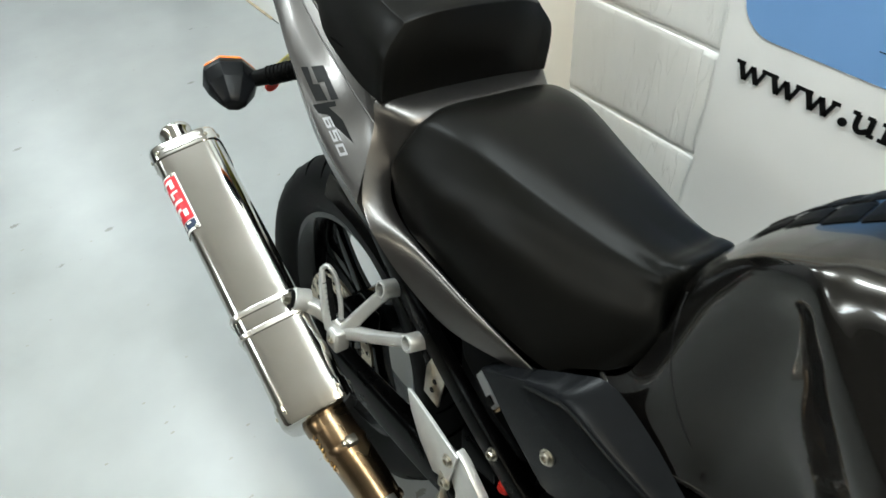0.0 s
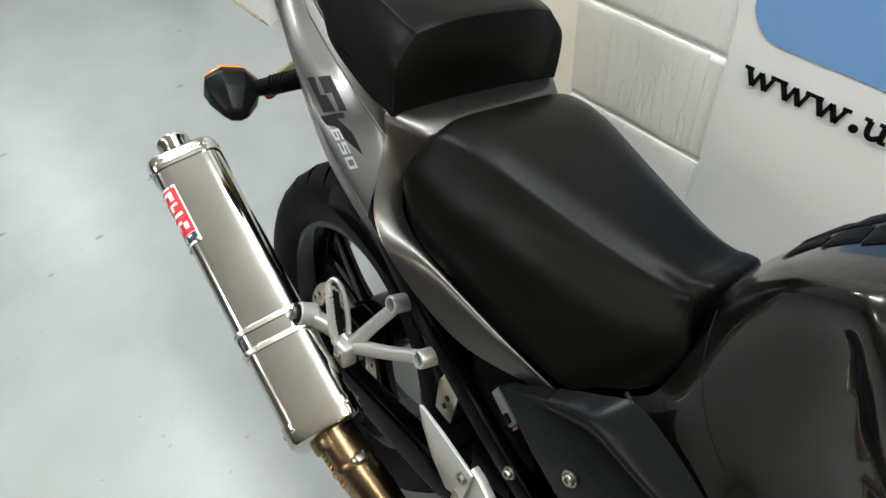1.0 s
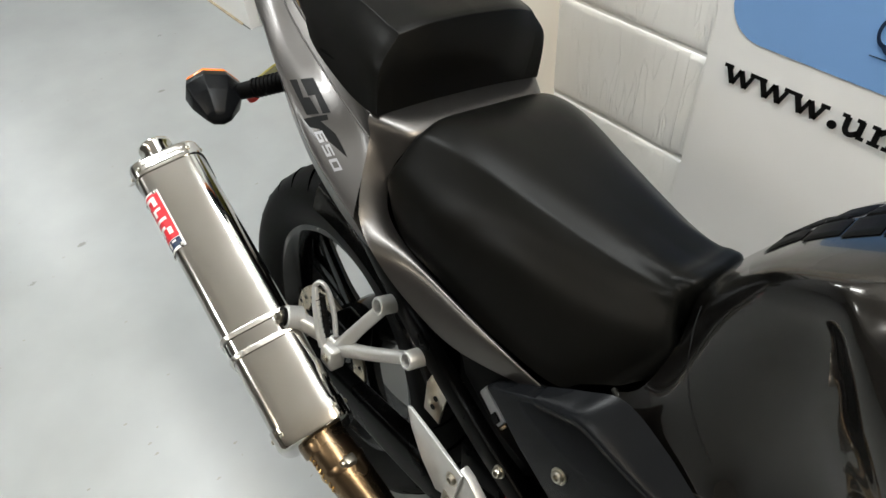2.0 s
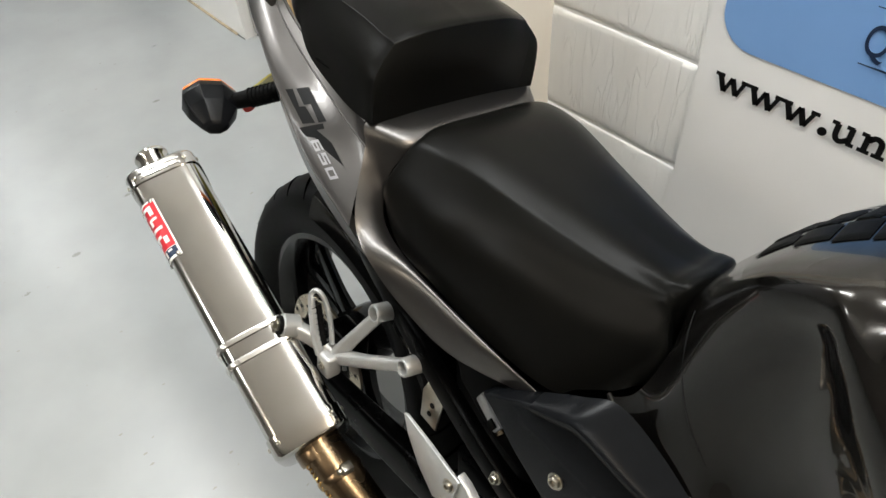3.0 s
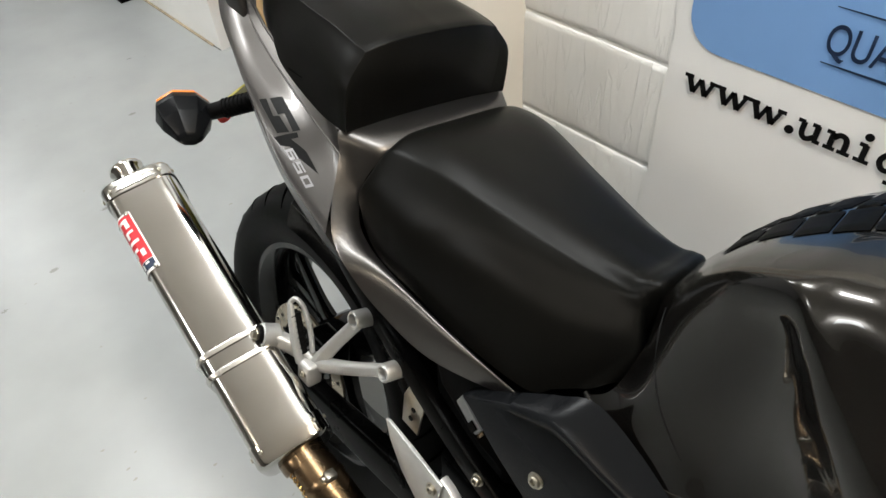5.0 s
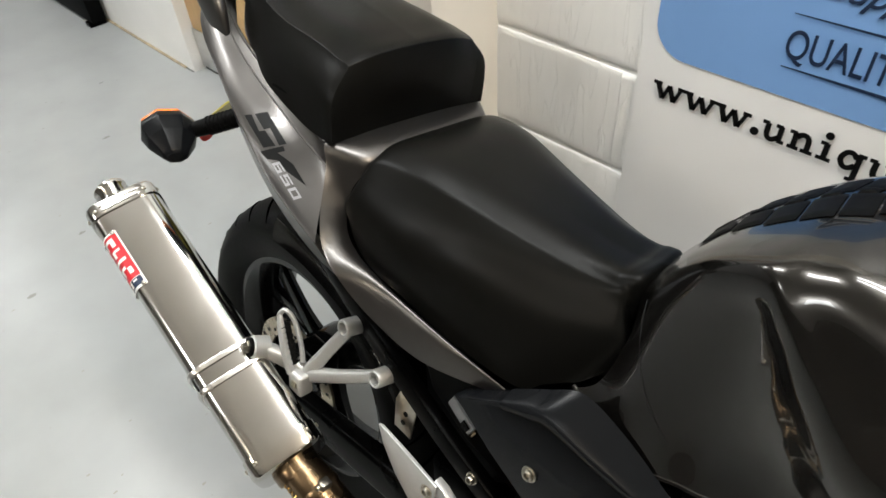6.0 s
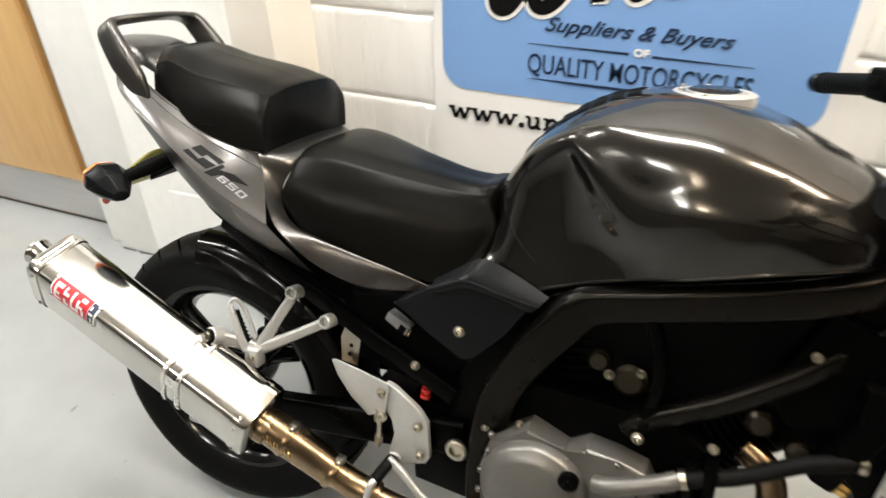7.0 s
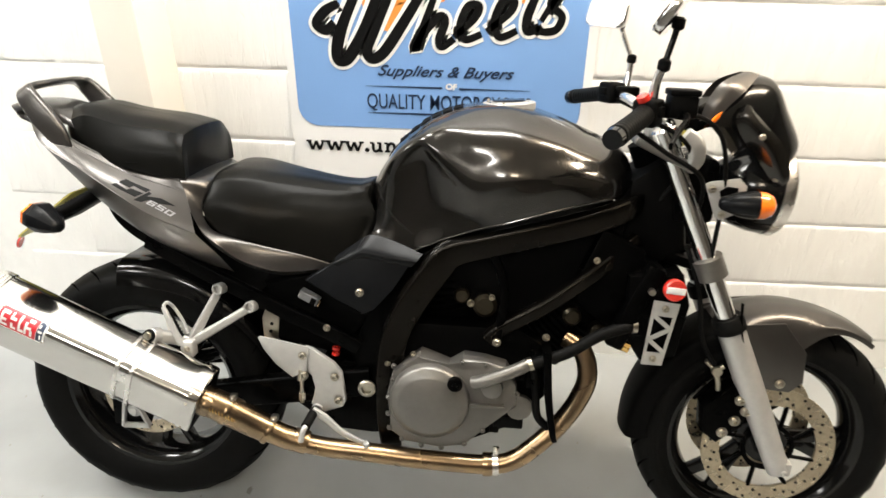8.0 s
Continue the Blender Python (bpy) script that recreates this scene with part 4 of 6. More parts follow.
def pad_piece(x0, x1, y0, y1, slant, t=0.0022):
    b = bmesh.new()
    nx, ny = 5, 8
    top, low = [], []
    for i in range(nx + 1):
        for j in range(ny + 1):
            y = y0 + (y1 - y0) * j / ny
            x = x0 + (x1 - x0) * i / nx + slant * abs(y)
            h, n = on_tank(x, y)
            edge = 0.35 if i in (0, nx) or j in (0, ny) else 1.0
            top.append(b.verts.new(h + n * t * edge))
    for i in range(nx):
        for j in range(ny):
            q = i * (ny + 1) + j
            b.faces.new((top[q], top[q + 1], top[q + ny + 2], top[q + ny + 1]))
    return part("pad_rib", b, M_plastic, pad)


for k in range(7):
    x = .564 + .0225 * k
    w = .020 + .030 * math.sin(math.pi * min(1, (k + 1.0) / 8.5))
    pad_piece(x, x + .0205, -w, -.004, .10)
    pad_piece(x, x + .0205, .004, w, .10)
    pad_piece(x + .003, x + .016, -.0055, .0055, .10, .003)

# grey plastic side cover with its bright fixing screw
for s in (-1, 1):
    bm = bmesh.new()
    plate(bm, [(.409, .645), (.420, .656), (.474, .690), (.533, .718), (.590, .711), (.642, .704), (.598, .640), (.556, .590), (.542, .578), (.528, .578), (.474, .616)], s * .118, s * .144, .005)
    part("side_cover", bm, M_cover, bike, "satin dark grey plastic side cover")
    bm = bmesh.new()
    surface(bm, [[(.474, s * .128, .700), (.512, s * .124, .728), (.548, s * .120, .748), (.600, s * .122, .736), (.656, s * .130, .716)],
                 [(.474, s * .142, .694), (.508, s * .144, .713), (.535, s * .1465, .724), (.590, s * .1465, .716), (.648, s * .143, .7065)],
                 [(.474, s * .147, .688), (.508, s * .1485, .704), (.535, s * .150, .714), (.590, s * .150, .707), (.644, s * .147, .701)],
                 [(.480, s * .1435, .682), (.508, s * .1435, .694), (.535, s * .1435, .702), (.590, s * .1435, .696), (.634, s * .1435, .690)]], 18, 36)
    part("cover_strip", bm, M_cover, bike, "dark grey moulded ridge along the side cover")
bm = bmesh.new()
bolt(bm, (.527, -.1445, .628), (0, -1, .1), .007, .006)
part("cover_screw", bm, M_zinc, bike)

# black plates added to fill the shaded recesses between the engine and the swingarm
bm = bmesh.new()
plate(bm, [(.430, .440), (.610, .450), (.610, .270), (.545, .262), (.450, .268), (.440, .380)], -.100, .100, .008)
part("frame_plate", bm, M_black, bike, "black plate filling the shaded gap ahead of the swingarm")
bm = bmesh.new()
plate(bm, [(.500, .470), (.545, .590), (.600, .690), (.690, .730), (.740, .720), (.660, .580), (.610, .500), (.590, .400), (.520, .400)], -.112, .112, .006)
part("frame_web", bm, M_black, bike, "black plate filling the shaded gap behind the side cover")
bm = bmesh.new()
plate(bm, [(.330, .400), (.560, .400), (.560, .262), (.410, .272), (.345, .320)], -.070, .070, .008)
part("shock_linkage", bm, M_black, bike, "black plate filling the shaded gap under the swingarm")
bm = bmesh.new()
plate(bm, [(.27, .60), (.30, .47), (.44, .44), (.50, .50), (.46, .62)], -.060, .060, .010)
part("tool_tray", bm, M_plastic, bike, "black plate filling the shaded gap behind the shock")

# silencer
AX0, AX1 = Vector((.206, -.227, .395)), Vector((-.230, -.236, .590))
axis = (AX1 - AX0).normalized()
S_side = Vector((0, 1, 0))
S_up = axis.cross(S_side).normalized()
if S_up.z < 0:
    S_up = -S_up
TWIST = radians(20)
S_side, S_up = S_side * math.cos(TWIST) + S_up * math.sin(TWIST), S_up * math.cos(TWIST) - S_side * math.sin(TWIST)
LEN = (AX1 - AX0).length


def oval_at(d, t, grow=0.0):
    """A point of the silencer's oval shell, d metres along it, at the angle t (0 is inward, 90 degrees up)."""
    e = 0.36
    c, s = math.cos(t), math.sin(t)
    a = (.053 + grow) * math.copysign(abs(c) ** e, c)
    b = (.0625 + grow) * math.copysign(abs(s) ** e, s)
    return AX0 + axis * d + S_side * a + S_up * b


def oval_shell(b, rows, n=56, caps=True):
    rings = [[b.verts.new(oval_at(d, 2 * math.pi * k / n, g)) for k in range(n)] for d, g in rows]
    for r0, r1 in zip(rings, rings[1:]):
        for k in range(n):
            b.faces.new((r0[k], r0[(k + 1) % n], r1[(k + 1) % n], r1[k]))
    if caps:
        b.faces.new(rings[0])
        b.faces.new(rings[-1])


silencer = sub("silencer", bike, "oval polished stainless silencer with red badge")
bm = bmesh.new()
oval_shell(bm, [(.012 + (LEN - .024) * k / 8, 0) for k in range(9)])
part("sleeve", bm, M_mirrorsteel, silencer, "mirror-polished stainless sleeve")
bm = bmesh.new()
oval_shell(bm, [(LEN - .024, 0), (LEN - .024, .0022), (LEN - .004, .0022), (LEN, .0005), (LEN + .004, -.004), (LEN + .005, -.012), (LEN + .001, -.020)])
part("rear_cap", bm, M_mirrorsteel, silencer, "riveted rear end cap")
bm = bmesh.new()
oval_shell(bm, [(.026, 0), (.026, .0022), (.001, .0022), (-.003, .0005), (-.005, -.004), (-.006, -.014), (-.007, -.030)])
part("front_cap", bm, M_mirrorsteel, silencer, "riveted front end cap")
OUT = AX1 + axis * 0.0 + S_up * .018 - S_side * .004
bm = bmesh.new()
lathe(bm, [(-.01, .0225), (.030, .0225), (.034, .0255), (.038, .0262), (.041, .025), (.039, .0215), (.03, .020), (-.01, .020)], OUT, axis, 32, closed=True)
part("outlet", bm, M_mirrorsteel, silencer, "flared round outlet")
for d in (.015, LEN - .014):
    for t in (20, 68, 112, 160, 200, 248, 292, 340):
        bm = bmesh.new()
        p = oval_at(d, radians(t), .002)
        n = (p - (AX0 + axis * d)).normalized()
        lathe(bm, [(0, .0034), (.0010, .0034), (.0018, .0022), (.0012, .0012), (.0008, 0)], p, n, 12)
        part("rivet", bm, M_zinc, silencer)
for t0, t1 in ((78, 102), (258, 282)):
    bm = bmesh.new()
    for dd in (-.004, .004):
        tube(bm, [oval_at(LEN - .014 + dd, radians(t0 + (t1 - t0) * k / 6), .0024) for k in range(7)], .0012, 6)
    part("cap_slot", bm, M_satinsteel, silencer)
for d in (.138, .168):
    bm = bmesh.new()
    n = 48
    rows = [[bm.verts.new(oval_at(d + dd, 2 * math.pi * k / n, g)) for k in range(n)] for dd, g in ((-.0045, .0004), (-.0038, .0032), (0, .0042), (.0038, .0032), (.0045, .0004))]
    for r0, r1 in zip(rows, rows[1:]):
        for k in range(n):
            bm.faces.new((r0[k], r0[(k + 1) % n], r1[(k + 1) % n], r1[k]))
    part("band", bm, M_satinsteel, silencer)
for t0, t1 in ((60, 84), (148, 178), (200, 330)):
    bm = bmesh.new()
    g = [[oval_at(.138 + .03 * q, radians(t0 + (t1 - t0) * k / 6), .0016) for k in range(7)] for q in (0, .5, 1)]
    surface(bm, g, 4, 14)
    part("band_web", bm, M_satinsteel, silencer)


ARC = [radians(100 + k) for k in range(76)]
ARC_LEN = np.concatenate([[0.0], np.cumsum([(oval_at(.2, b) - oval_at(.2, a)).length for a, b in zip(ARC, ARC[1:])])])


def badge_patch(d0, d1, v0, v1, grow, material, name="badge"):
    """A printed patch on the sleeve: d metres along it, v from 0 (up on the flat) to 1 (down the side)."""
    b = bmesh.new()
    ts = [float(np.interp((v0 + (v1 - v0) * k / 9) * ARC_LEN[-1], ARC_LEN, ARC)) for k in range(10)]
    surface(b, [[oval_at(d0 + (d1 - d0) * i / 3, t, grow) for t in ts] for i in range(4)], 6, 24)
    return part(name, b, material, silencer)


B0 = LEN - .056
badge_patch(B0, B0 - .100, 0, 1, .0008, M_white)
badge_patch(B0 - .003, B0 - .082, .04, .97, .0011, M_red)
badge_patch(B0 - .083, B0 - .096, .06, .95, .0011, M_navy, "badge_mark")
for d, w, v0, v1 in ((.008, .005, .18, .86), (.013, .010, .18, .32), (.013, .008, .50, .62), (.013, .010, .74, .86), (.028, .004, .16, .46), (.032, .008, .34, .46), (.030, .005, .60, .88), (.035, .006, .76, .88),
                     (.045, .005, .14, .88), (.050, .007, .72, .88), (.058, .005, .30, .88), (.063, .011, .14, .28), (.063, .009, .46, .58), (.070, .005, .58, .88),
                     (.085, .003, .20, .34), (.085, .009, .42, .52), (.090, .003, .60, .84)):
    badge_patch(B0 - d, B0 - d - w, v0, v1, .0014, M_white, "badge_mark")
for v in (.10, .92):
    for d in (.002, .097):
        bm = bmesh.new()
        t = float(np.interp(v * ARC_LEN[-1], ARC_LEN, ARC))
        p = oval_at(B0 - d, t, .001)
        lathe(bm, [(0, .0036), (.0012, .0036), (.002, .0022), (.002, 0)], p, (p - (AX0 + axis * (B0 - d))).normalized(), 12)
        part("badge_rivet", bm, M_satinsteel, silencer)

# exhaust pipe, its joints and springs
pipe_pts = [(.196, -.224, .398), (.245, -.216, .372), (.30, -.202, .335), (.37, -.190, .295), (.45, -.182, .272), (.56, -.178, .264), (.66, -.174, .256), (.80, -.164, .248),
            (.865, -.158, .258), (.92, -.150, .300), (.972, -.135, .355), (1.005, -.125, .410), (1.018, -.118, .460), (1.004, -.105, .510), (.965, -.09, .535)]
bm = bmesh.new()
tube(bm, pipe_pts, .0215, 24, 110)
pipe = part("exhaust_pipe", bm, M_goldpipe, bike, "gold heat-tinted exhaust pipe")
bm = bmesh.new()
tube(bm, pipe_pts[:3] + [(.335, -.196, .314)], .0305, 24, 30, [1.0, 1.06, 1.02, 0.98])
part("pipe_collar", bm, M_goldpipe, pipe, "stepped gold collar into the silencer")
bm = bmesh.new()
tube(bm, [(.325, -.198, .320), (.37, -.190, .295), (.41, -.186, .284)], .0262, 24, 12, [1.0, 1.0, 0.97])
part("pipe_sleeve", bm, M_goldpipe, pipe)
for c, a, r in (((.334, -.1965, .3145), (.85, .15, -.5), .0305), ((.252, -.2145, .3675), (.85, .15, -.5), .0320)):
    bm = bmesh.new()
    lathe(bm, [(-.006, r - .003), (-.006, r + .0012), (-.002, r + .0022), (.002, r + .0022), (.006, r + .0012), (.006, r - .003)], c, a, 28, closed=True)
    part("pipe_band", bm, M_goldpipe, pipe)
    bm = bmesh.new()
    v = Vector(c) + Vector((.45, 0, .85)).normalized() * (r + .004)
    box(bm, v.x - .007, v.x + .007, v.y - .008, v.y + .008, v.z - .006, v.z + .006, .002)
    bolt(bm, (v.x, v.y - .008, v.z), (0, -1, 0), .0045, .006)
    part("band_lug", bm, M_zinc, pipe)
for c, a in (((.408, -.186, .284), (.9, .1, -.3)), ((.815, -.163, .249), (1, .05, .05)), ((.215, -.232, .388), (.9, .1, -.4))):
    bm = bmesh.new()
    lathe(bm, [(-.011, .022), (-.011, .0255), (-.006, .0265), (.006, .0265), (.011, .0255), (.011, .022)], c, a, 24, closed=True)
    part("pipe_joint", bm, M_goldpipe, pipe)
bm = bmesh.new()
lathe(bm, [(-.007, .022), (-.007, .0265), (.007, .0265), (.007, .022)], (.832, -.161, .250), (1, .05, .1), 24, closed=True)
box(bm, .826, .840, -.165, -.155, .275, .292, .002)
bolt(bm, (.833, -.166, .284), (0, -1, 0), .005, .006)
part("pipe_clamp", bm, M_satinsteel, pipe)
for y0, z0 in ((-.215, .412), (-.252, .392)):
    bm = bmesh.new()
    pts = []
    for k in range(60):
        u = k / 59
        a = u * 2 * math.pi * 9
        pts.append((.222 + .055 * u, y0 + .004 * math.cos(a) + .012 * u, z0 - .034 * u + .004 * math.sin(a)))
    tube(bm, pts, .0011, 6)
    part("exhaust_spring", bm, M_brass, pipe)

# swingarm, axle adjusters, rear caliper, hugger
for s in (-1, 1):
    bm = bmesh.new()
    sweep(bm, [(.545, s * .105, .405), (.35, s * .118, .375), (.12, s * .118, .335), (-.05, s * .116, .310)], rounded(.062, .032, .008, 3), 24, [1.1, 1.1, 0.95, 0.8])
    part("swingarm", bm, M_black, bike, "satin black swingarm")
    bm = bmesh.new()
    plate(bm, [(-.055, .352), (.030, .352), (.045, .30), (.03, .258), (-.055, .258)], s * .134, s * .139, .002)
    part("adjuster_plate", bm, M_black, bike)
    bm = bmesh.new()
    tri_o = [(-.020, .336), (-.004, .340), (.032, .264), (-.030, .260)]
    for k in range(4):
        p, q = tri_o[k], tri_o[(k + 1) % 4]
        sweep(bm, [(p[0], s * .143, p[1]), (q[0], s * .143, q[1])], rounded(.014, .008, .003, 2))
    lathe(bm, [(0, .013), (.008, .013), (.011, .010), (.011, 0)], (-.002, s * .138, .300), (0, s, 0), 6)
    lathe(bm, [(0, .017), (.003, .017), (.003, 0)], (-.002, s * .138, .300), (0, s, 0), 20)
    part("axle_adjuster", bm, M_alu, bike, "bright alloy axle adjuster")
bm = bmesh.new()
box(bm, .03, .10, -.105, -.06, .375, .425, .008, 3)
part("rear_caliper", bm, M_black, bike)
bm = bmesh.new()
rows = []
for k in range(13):
    a = radians(97 - 72 * k / 12)
    w = .082 if k > 1 else .05
    rows.append([(REAR[0] + .330 * math.cos(a), y, REAR[1] + (.330 if abs(y) < .07 else .315 if abs(y) < .085 else .275) * math.sin(a) - (0 if abs(y) < .07 else .0)) for y in (-.092, -.082, -.05, 0, .05, .082, .092)])
surface(bm, rows, 30, 24)
part("hugger", bm, M_gloss, bike, "gloss black rear hugger")
bm = bmesh.new()
surface(bm, [[(.30, y, .60), (.16, y * 1.05, .655), (.05, y, .69), (-.02, y * .9, .735), (-.06, y * .7, .79)] for y in (-.10, -.05, 0, .05, .10)], 16, 20)
part("inner_mudguard", bm, M_plastic, bike)

# subframe rails and frame
for s in (-1, 1):
    bm = bmesh.new()
    sweep(bm, [(.05, s * .10, .70), (.14, s * .112, .660), (.26, s * .122, .608), (.38, s * .126, .556), (.455, s * .126, .525), (.52, s * .12, .49)], rounded(.034, .020, .005, 2), 24)
    part("subframe_rail", bm, M_black, bike)
    bm = bmesh.new()
    sweep(bm, [(1.105, s * .05, .838), (1.06, s * .100, .824), (1.00, s * .127, .806), (.94, s * .137, .789), (.87, s * .142, .770), (.80, s * .1435, .750), (.745, s * .143, .735), (.715, s * .143, .724), (.698, s * .143, .708), (.682, s * .143, .684),
               (.645, s * .142, .627), (.614, s * .139, .565), (.598, s * .136, .515), (.590, s * .133, .45), (.588, s * .13, .38), (.590, s * .128, .32), (.595, s * .124, .25)],
          rounded(.050, .030, .006, 3), 90, [0.8, 0.9, 0.95, 0.95, 0.95, 0.95, 1.0, 1.1, 1.2, 1.2, 1.2, 1.15, 1.15, 1.15, 1.15, 1.1, 0.9])
    part("frame_beam", bm, M_beam, bike, "satin black alloy frame beam")
    bm = bmesh.new()
    sweep(bm, [(1.095, s * .075, .758), (1.02, s * .118, .702), (.92, s * .138, .626), (.83, s * .142, .568), (.80, s * .142, .54)], rounded(.032, .022, .006, 3), 20)
    part("frame_brace", bm, M_beam, bike)
    bm = bmesh.new()
    sweep(bm, [(.80, s * .138, .735), (.83, s * .14, .65), (.82, s * .14, .55)], rounded(.03, .018, .005, 2), 12)
    part("frame_strut", bm, M_black, bike)
    bm = bmesh.new()
    lathe(bm, [(0, .020), (.006, .020), (.009, .017), (.009, .011), (.002, .010), (.002, 0)], (.543, s * .146, .406), (0, s, 0), 24)
    part("pivot_nut", bm, M_zinc, bike, "bright swingarm pivot nut")
for x, z, y, r in ((.819, .542, -.158, .009), (.920, .560, -.156, .008), (.588, .472, -.150, .007), (.454, .539, -.138, .008), (.760, .610, -.120, .008), (.804, .626, -.120, .007), (1.010, .726, -.135, .007), (.644, .498, -.15, .006)):
    bm = bmesh.new()
    bolt(bm, (x, y, z), (0, -1, .15), r * .75, .008)
    part("frame_bolt", bm, M_zinc, bike)

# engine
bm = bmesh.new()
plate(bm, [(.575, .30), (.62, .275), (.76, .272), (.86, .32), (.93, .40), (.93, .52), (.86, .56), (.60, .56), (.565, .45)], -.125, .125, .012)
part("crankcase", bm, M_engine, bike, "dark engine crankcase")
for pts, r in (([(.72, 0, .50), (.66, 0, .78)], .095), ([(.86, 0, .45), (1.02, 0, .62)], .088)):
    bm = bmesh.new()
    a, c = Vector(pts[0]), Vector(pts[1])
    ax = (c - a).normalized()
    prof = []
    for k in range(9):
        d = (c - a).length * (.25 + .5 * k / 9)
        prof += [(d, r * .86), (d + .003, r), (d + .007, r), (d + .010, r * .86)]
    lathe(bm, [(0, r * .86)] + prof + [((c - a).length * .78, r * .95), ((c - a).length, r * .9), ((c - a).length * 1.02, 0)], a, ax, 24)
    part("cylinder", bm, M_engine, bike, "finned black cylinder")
bm = bmesh.new()
plate(bm, [(.598, .350), (.598, .318), (.632, .293), (.705, .284), (.762, .294), (.812, .348), (.846, .388), (.872, .40), (.866, .448), (.842, .488), (.800, .498), (.752, .503), (.722, .482), (.66, .505), (.602, .46), (.590, .405)], -.168, -.12, .006)
part("side_cover_casting", bm, M_casting, bike, "silver-grey engine side cover")
bm = bmesh.new()
lathe(bm, [(0, .087), (.018, .085), (.024, .080), (.030, .070), (.032, .0675), (.0325, .066), (.034, .064), (.035, 0)], (.684, -.165, .402), (0, -1, 0), 64)
part("clutch_cover", bm, M_casting, bike, "round silver-grey clutch cover")
bm = bmesh.new()
lathe(bm, [(0, .016), (.008, .016), (.010, .013), (.010, .006), (.013, .005), (.013, 0)], (.738, -.192, .458), (0, -1, 0), 20)
part("oil_filler", bm, M_black, bike, "black oil filler plug")
bm = bmesh.new()
tube(bm, [(.775, -.178, .455), (.80, -.184, .465), (.862, -.176, .490), (.885, -.168, .500)], .0135, 16, 16)
part("water_pump_pipe", bm, M_casting, bike)
bm = bmesh.new()
box(bm, .745, .845, -.178, -.16, .395, .402, .002)
lathe(bm, [(0, .030), (.010, .028), (.014, .020), (.014, 0)], (.875, -.150, .392), (0, -1, 0), 24)
lathe(bm, [(0, .024), (.012, .022), (.016, .012), (.016, 0)], (.815, -.165, .442), (0, -1, 0), 24)
part("water_pump", bm, M_casting, bike)
for x, z in ((.605, .475), (.603, .442), (.594, .40), (.594, .36), (.597, .325), (.625, .300), (.668, .287), (.712, .285), (.762, .299), (.800, .335), (.84, .40), (.868, .43), (.80, .492), (.75, .495), (.726, .474)):
    bm = bmesh.new()
    bolt(bm, (x, -.167, z), (0, -1, 0), .0046, .006)
    part("cover_bolt", bm, M_casting, bike)
bm = bmesh.new()
box(bm, .822, .886, -.160, -.13, .340, .368, .004)
box(bm, .815, .835, -.158, -.13, .325, .345, .003)
part("sensor", bm, M_plastic, bike, "black plastic sensor block")
bm = bmesh.new()
sweep(bm, [(.925, -.145, .53), (.934, -.150, .43), (.950, -.150, .34), (.957, -.148, .318)], rounded(.050, .016, .004, 2), 12, [1.1, 1.05, 0.9, 0.6])
part("engine_hanger", bm, M_black, bike)
for x, z, w in ((.900, .458, .030), (.872, .470, .022), (.905, .500, .026)):
    bm = bmesh.new()
    box(bm, x - w / 2, x + w / 2, -.160, -.120, z - w * .6, z + w * .6, .004)
    bolt(bm, (x, -.160, z), (0, -1, .1), .006, .006)
    part("hose_union", bm, M_black, bike, "black coolant hose union")
bm = bmesh.new()
tube(bm, [(.900, -.155, .49), (.908, -.158, .43), (.915, -.156, .375), (.940, -.15, .345)], .0085, 12, 16)
part("vent_hose", bm, M_rubber, bike)
bm = bmesh.new()
tube(bm, [(.875, -.165, .492), (.92, -.158, .508), (.97, -.150, .527), (1.03, -.146, .568), (1.08, -.14, .586), (1.12, -.12, .588)], .0125, 14, 30)
part("coolant_hose", bm, M_rubber, bike, "black rubber coolant hose")
for c, a in (((.892, -.162, .499), (.9, .1, .35)), ((1.098, -.133, .588), (1, .2, 0))):
    bm = bmesh.new()
    lathe(bm, [(-.005, .0128), (-.005, .0152), (.005, .0152), (.005, .0128)], c, a, 20, closed=True)
    part("hose_clip", bm, M_zinc, bike)
for x, z, r in ((.975, .588, .020), (.79, .60, .026), (1.035, .555, .02), (.74, .62, .018)):
    bm = bmesh.new()
    lathe(bm, [(-.03, r), (0, r), (.006, r * .7), (.006, 0)], (x, -.105, z), (0, -1, .1), 16)
    part("engine_fitting", bm, M_fitting, bike)
bm = bmesh.new()
box(bm, 1.060, 1.100, -.145, .145, .535, .73, .008, 2)
moved(bm, Matrix.Translation((1.08, 0, .59)) @ pose(0, 0, 0, 0, 22, 0) @ Matrix.Translation((-1.08, 0, -.59)))
part("radiator", bm, M_black, bike, "black radiator")
# black plates added where the space round the radiator lies in shade
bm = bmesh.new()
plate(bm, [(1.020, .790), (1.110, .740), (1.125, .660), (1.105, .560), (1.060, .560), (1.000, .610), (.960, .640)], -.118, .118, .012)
part("radiator_shroud", bm, M_black, bike, "black plate filling the shaded gap beside the radiator")
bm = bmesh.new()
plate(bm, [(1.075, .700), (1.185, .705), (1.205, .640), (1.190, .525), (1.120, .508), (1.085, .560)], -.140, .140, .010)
part("radiator_end_tank", bm, M_black, bike, "black plate filling the shaded gap behind the radiator guard")
bm = bmesh.new()
lathe(bm, [(-.012, .008), (-.012, .013), (.012, .013), (.012, .008)], (1.085, -.125, .540), (1, -.2, -.3), 16, closed=True)
part("drain_plug", bm, M_brass, bike)

# slotted silver radiator side plate with a red and white round emblem above
guard = sub("radiator_guard", bike, "silver slotted radiator side guard")
o = [(1.128, .655), (1.180, .650), (1.160, .513), (1.118, .513)]


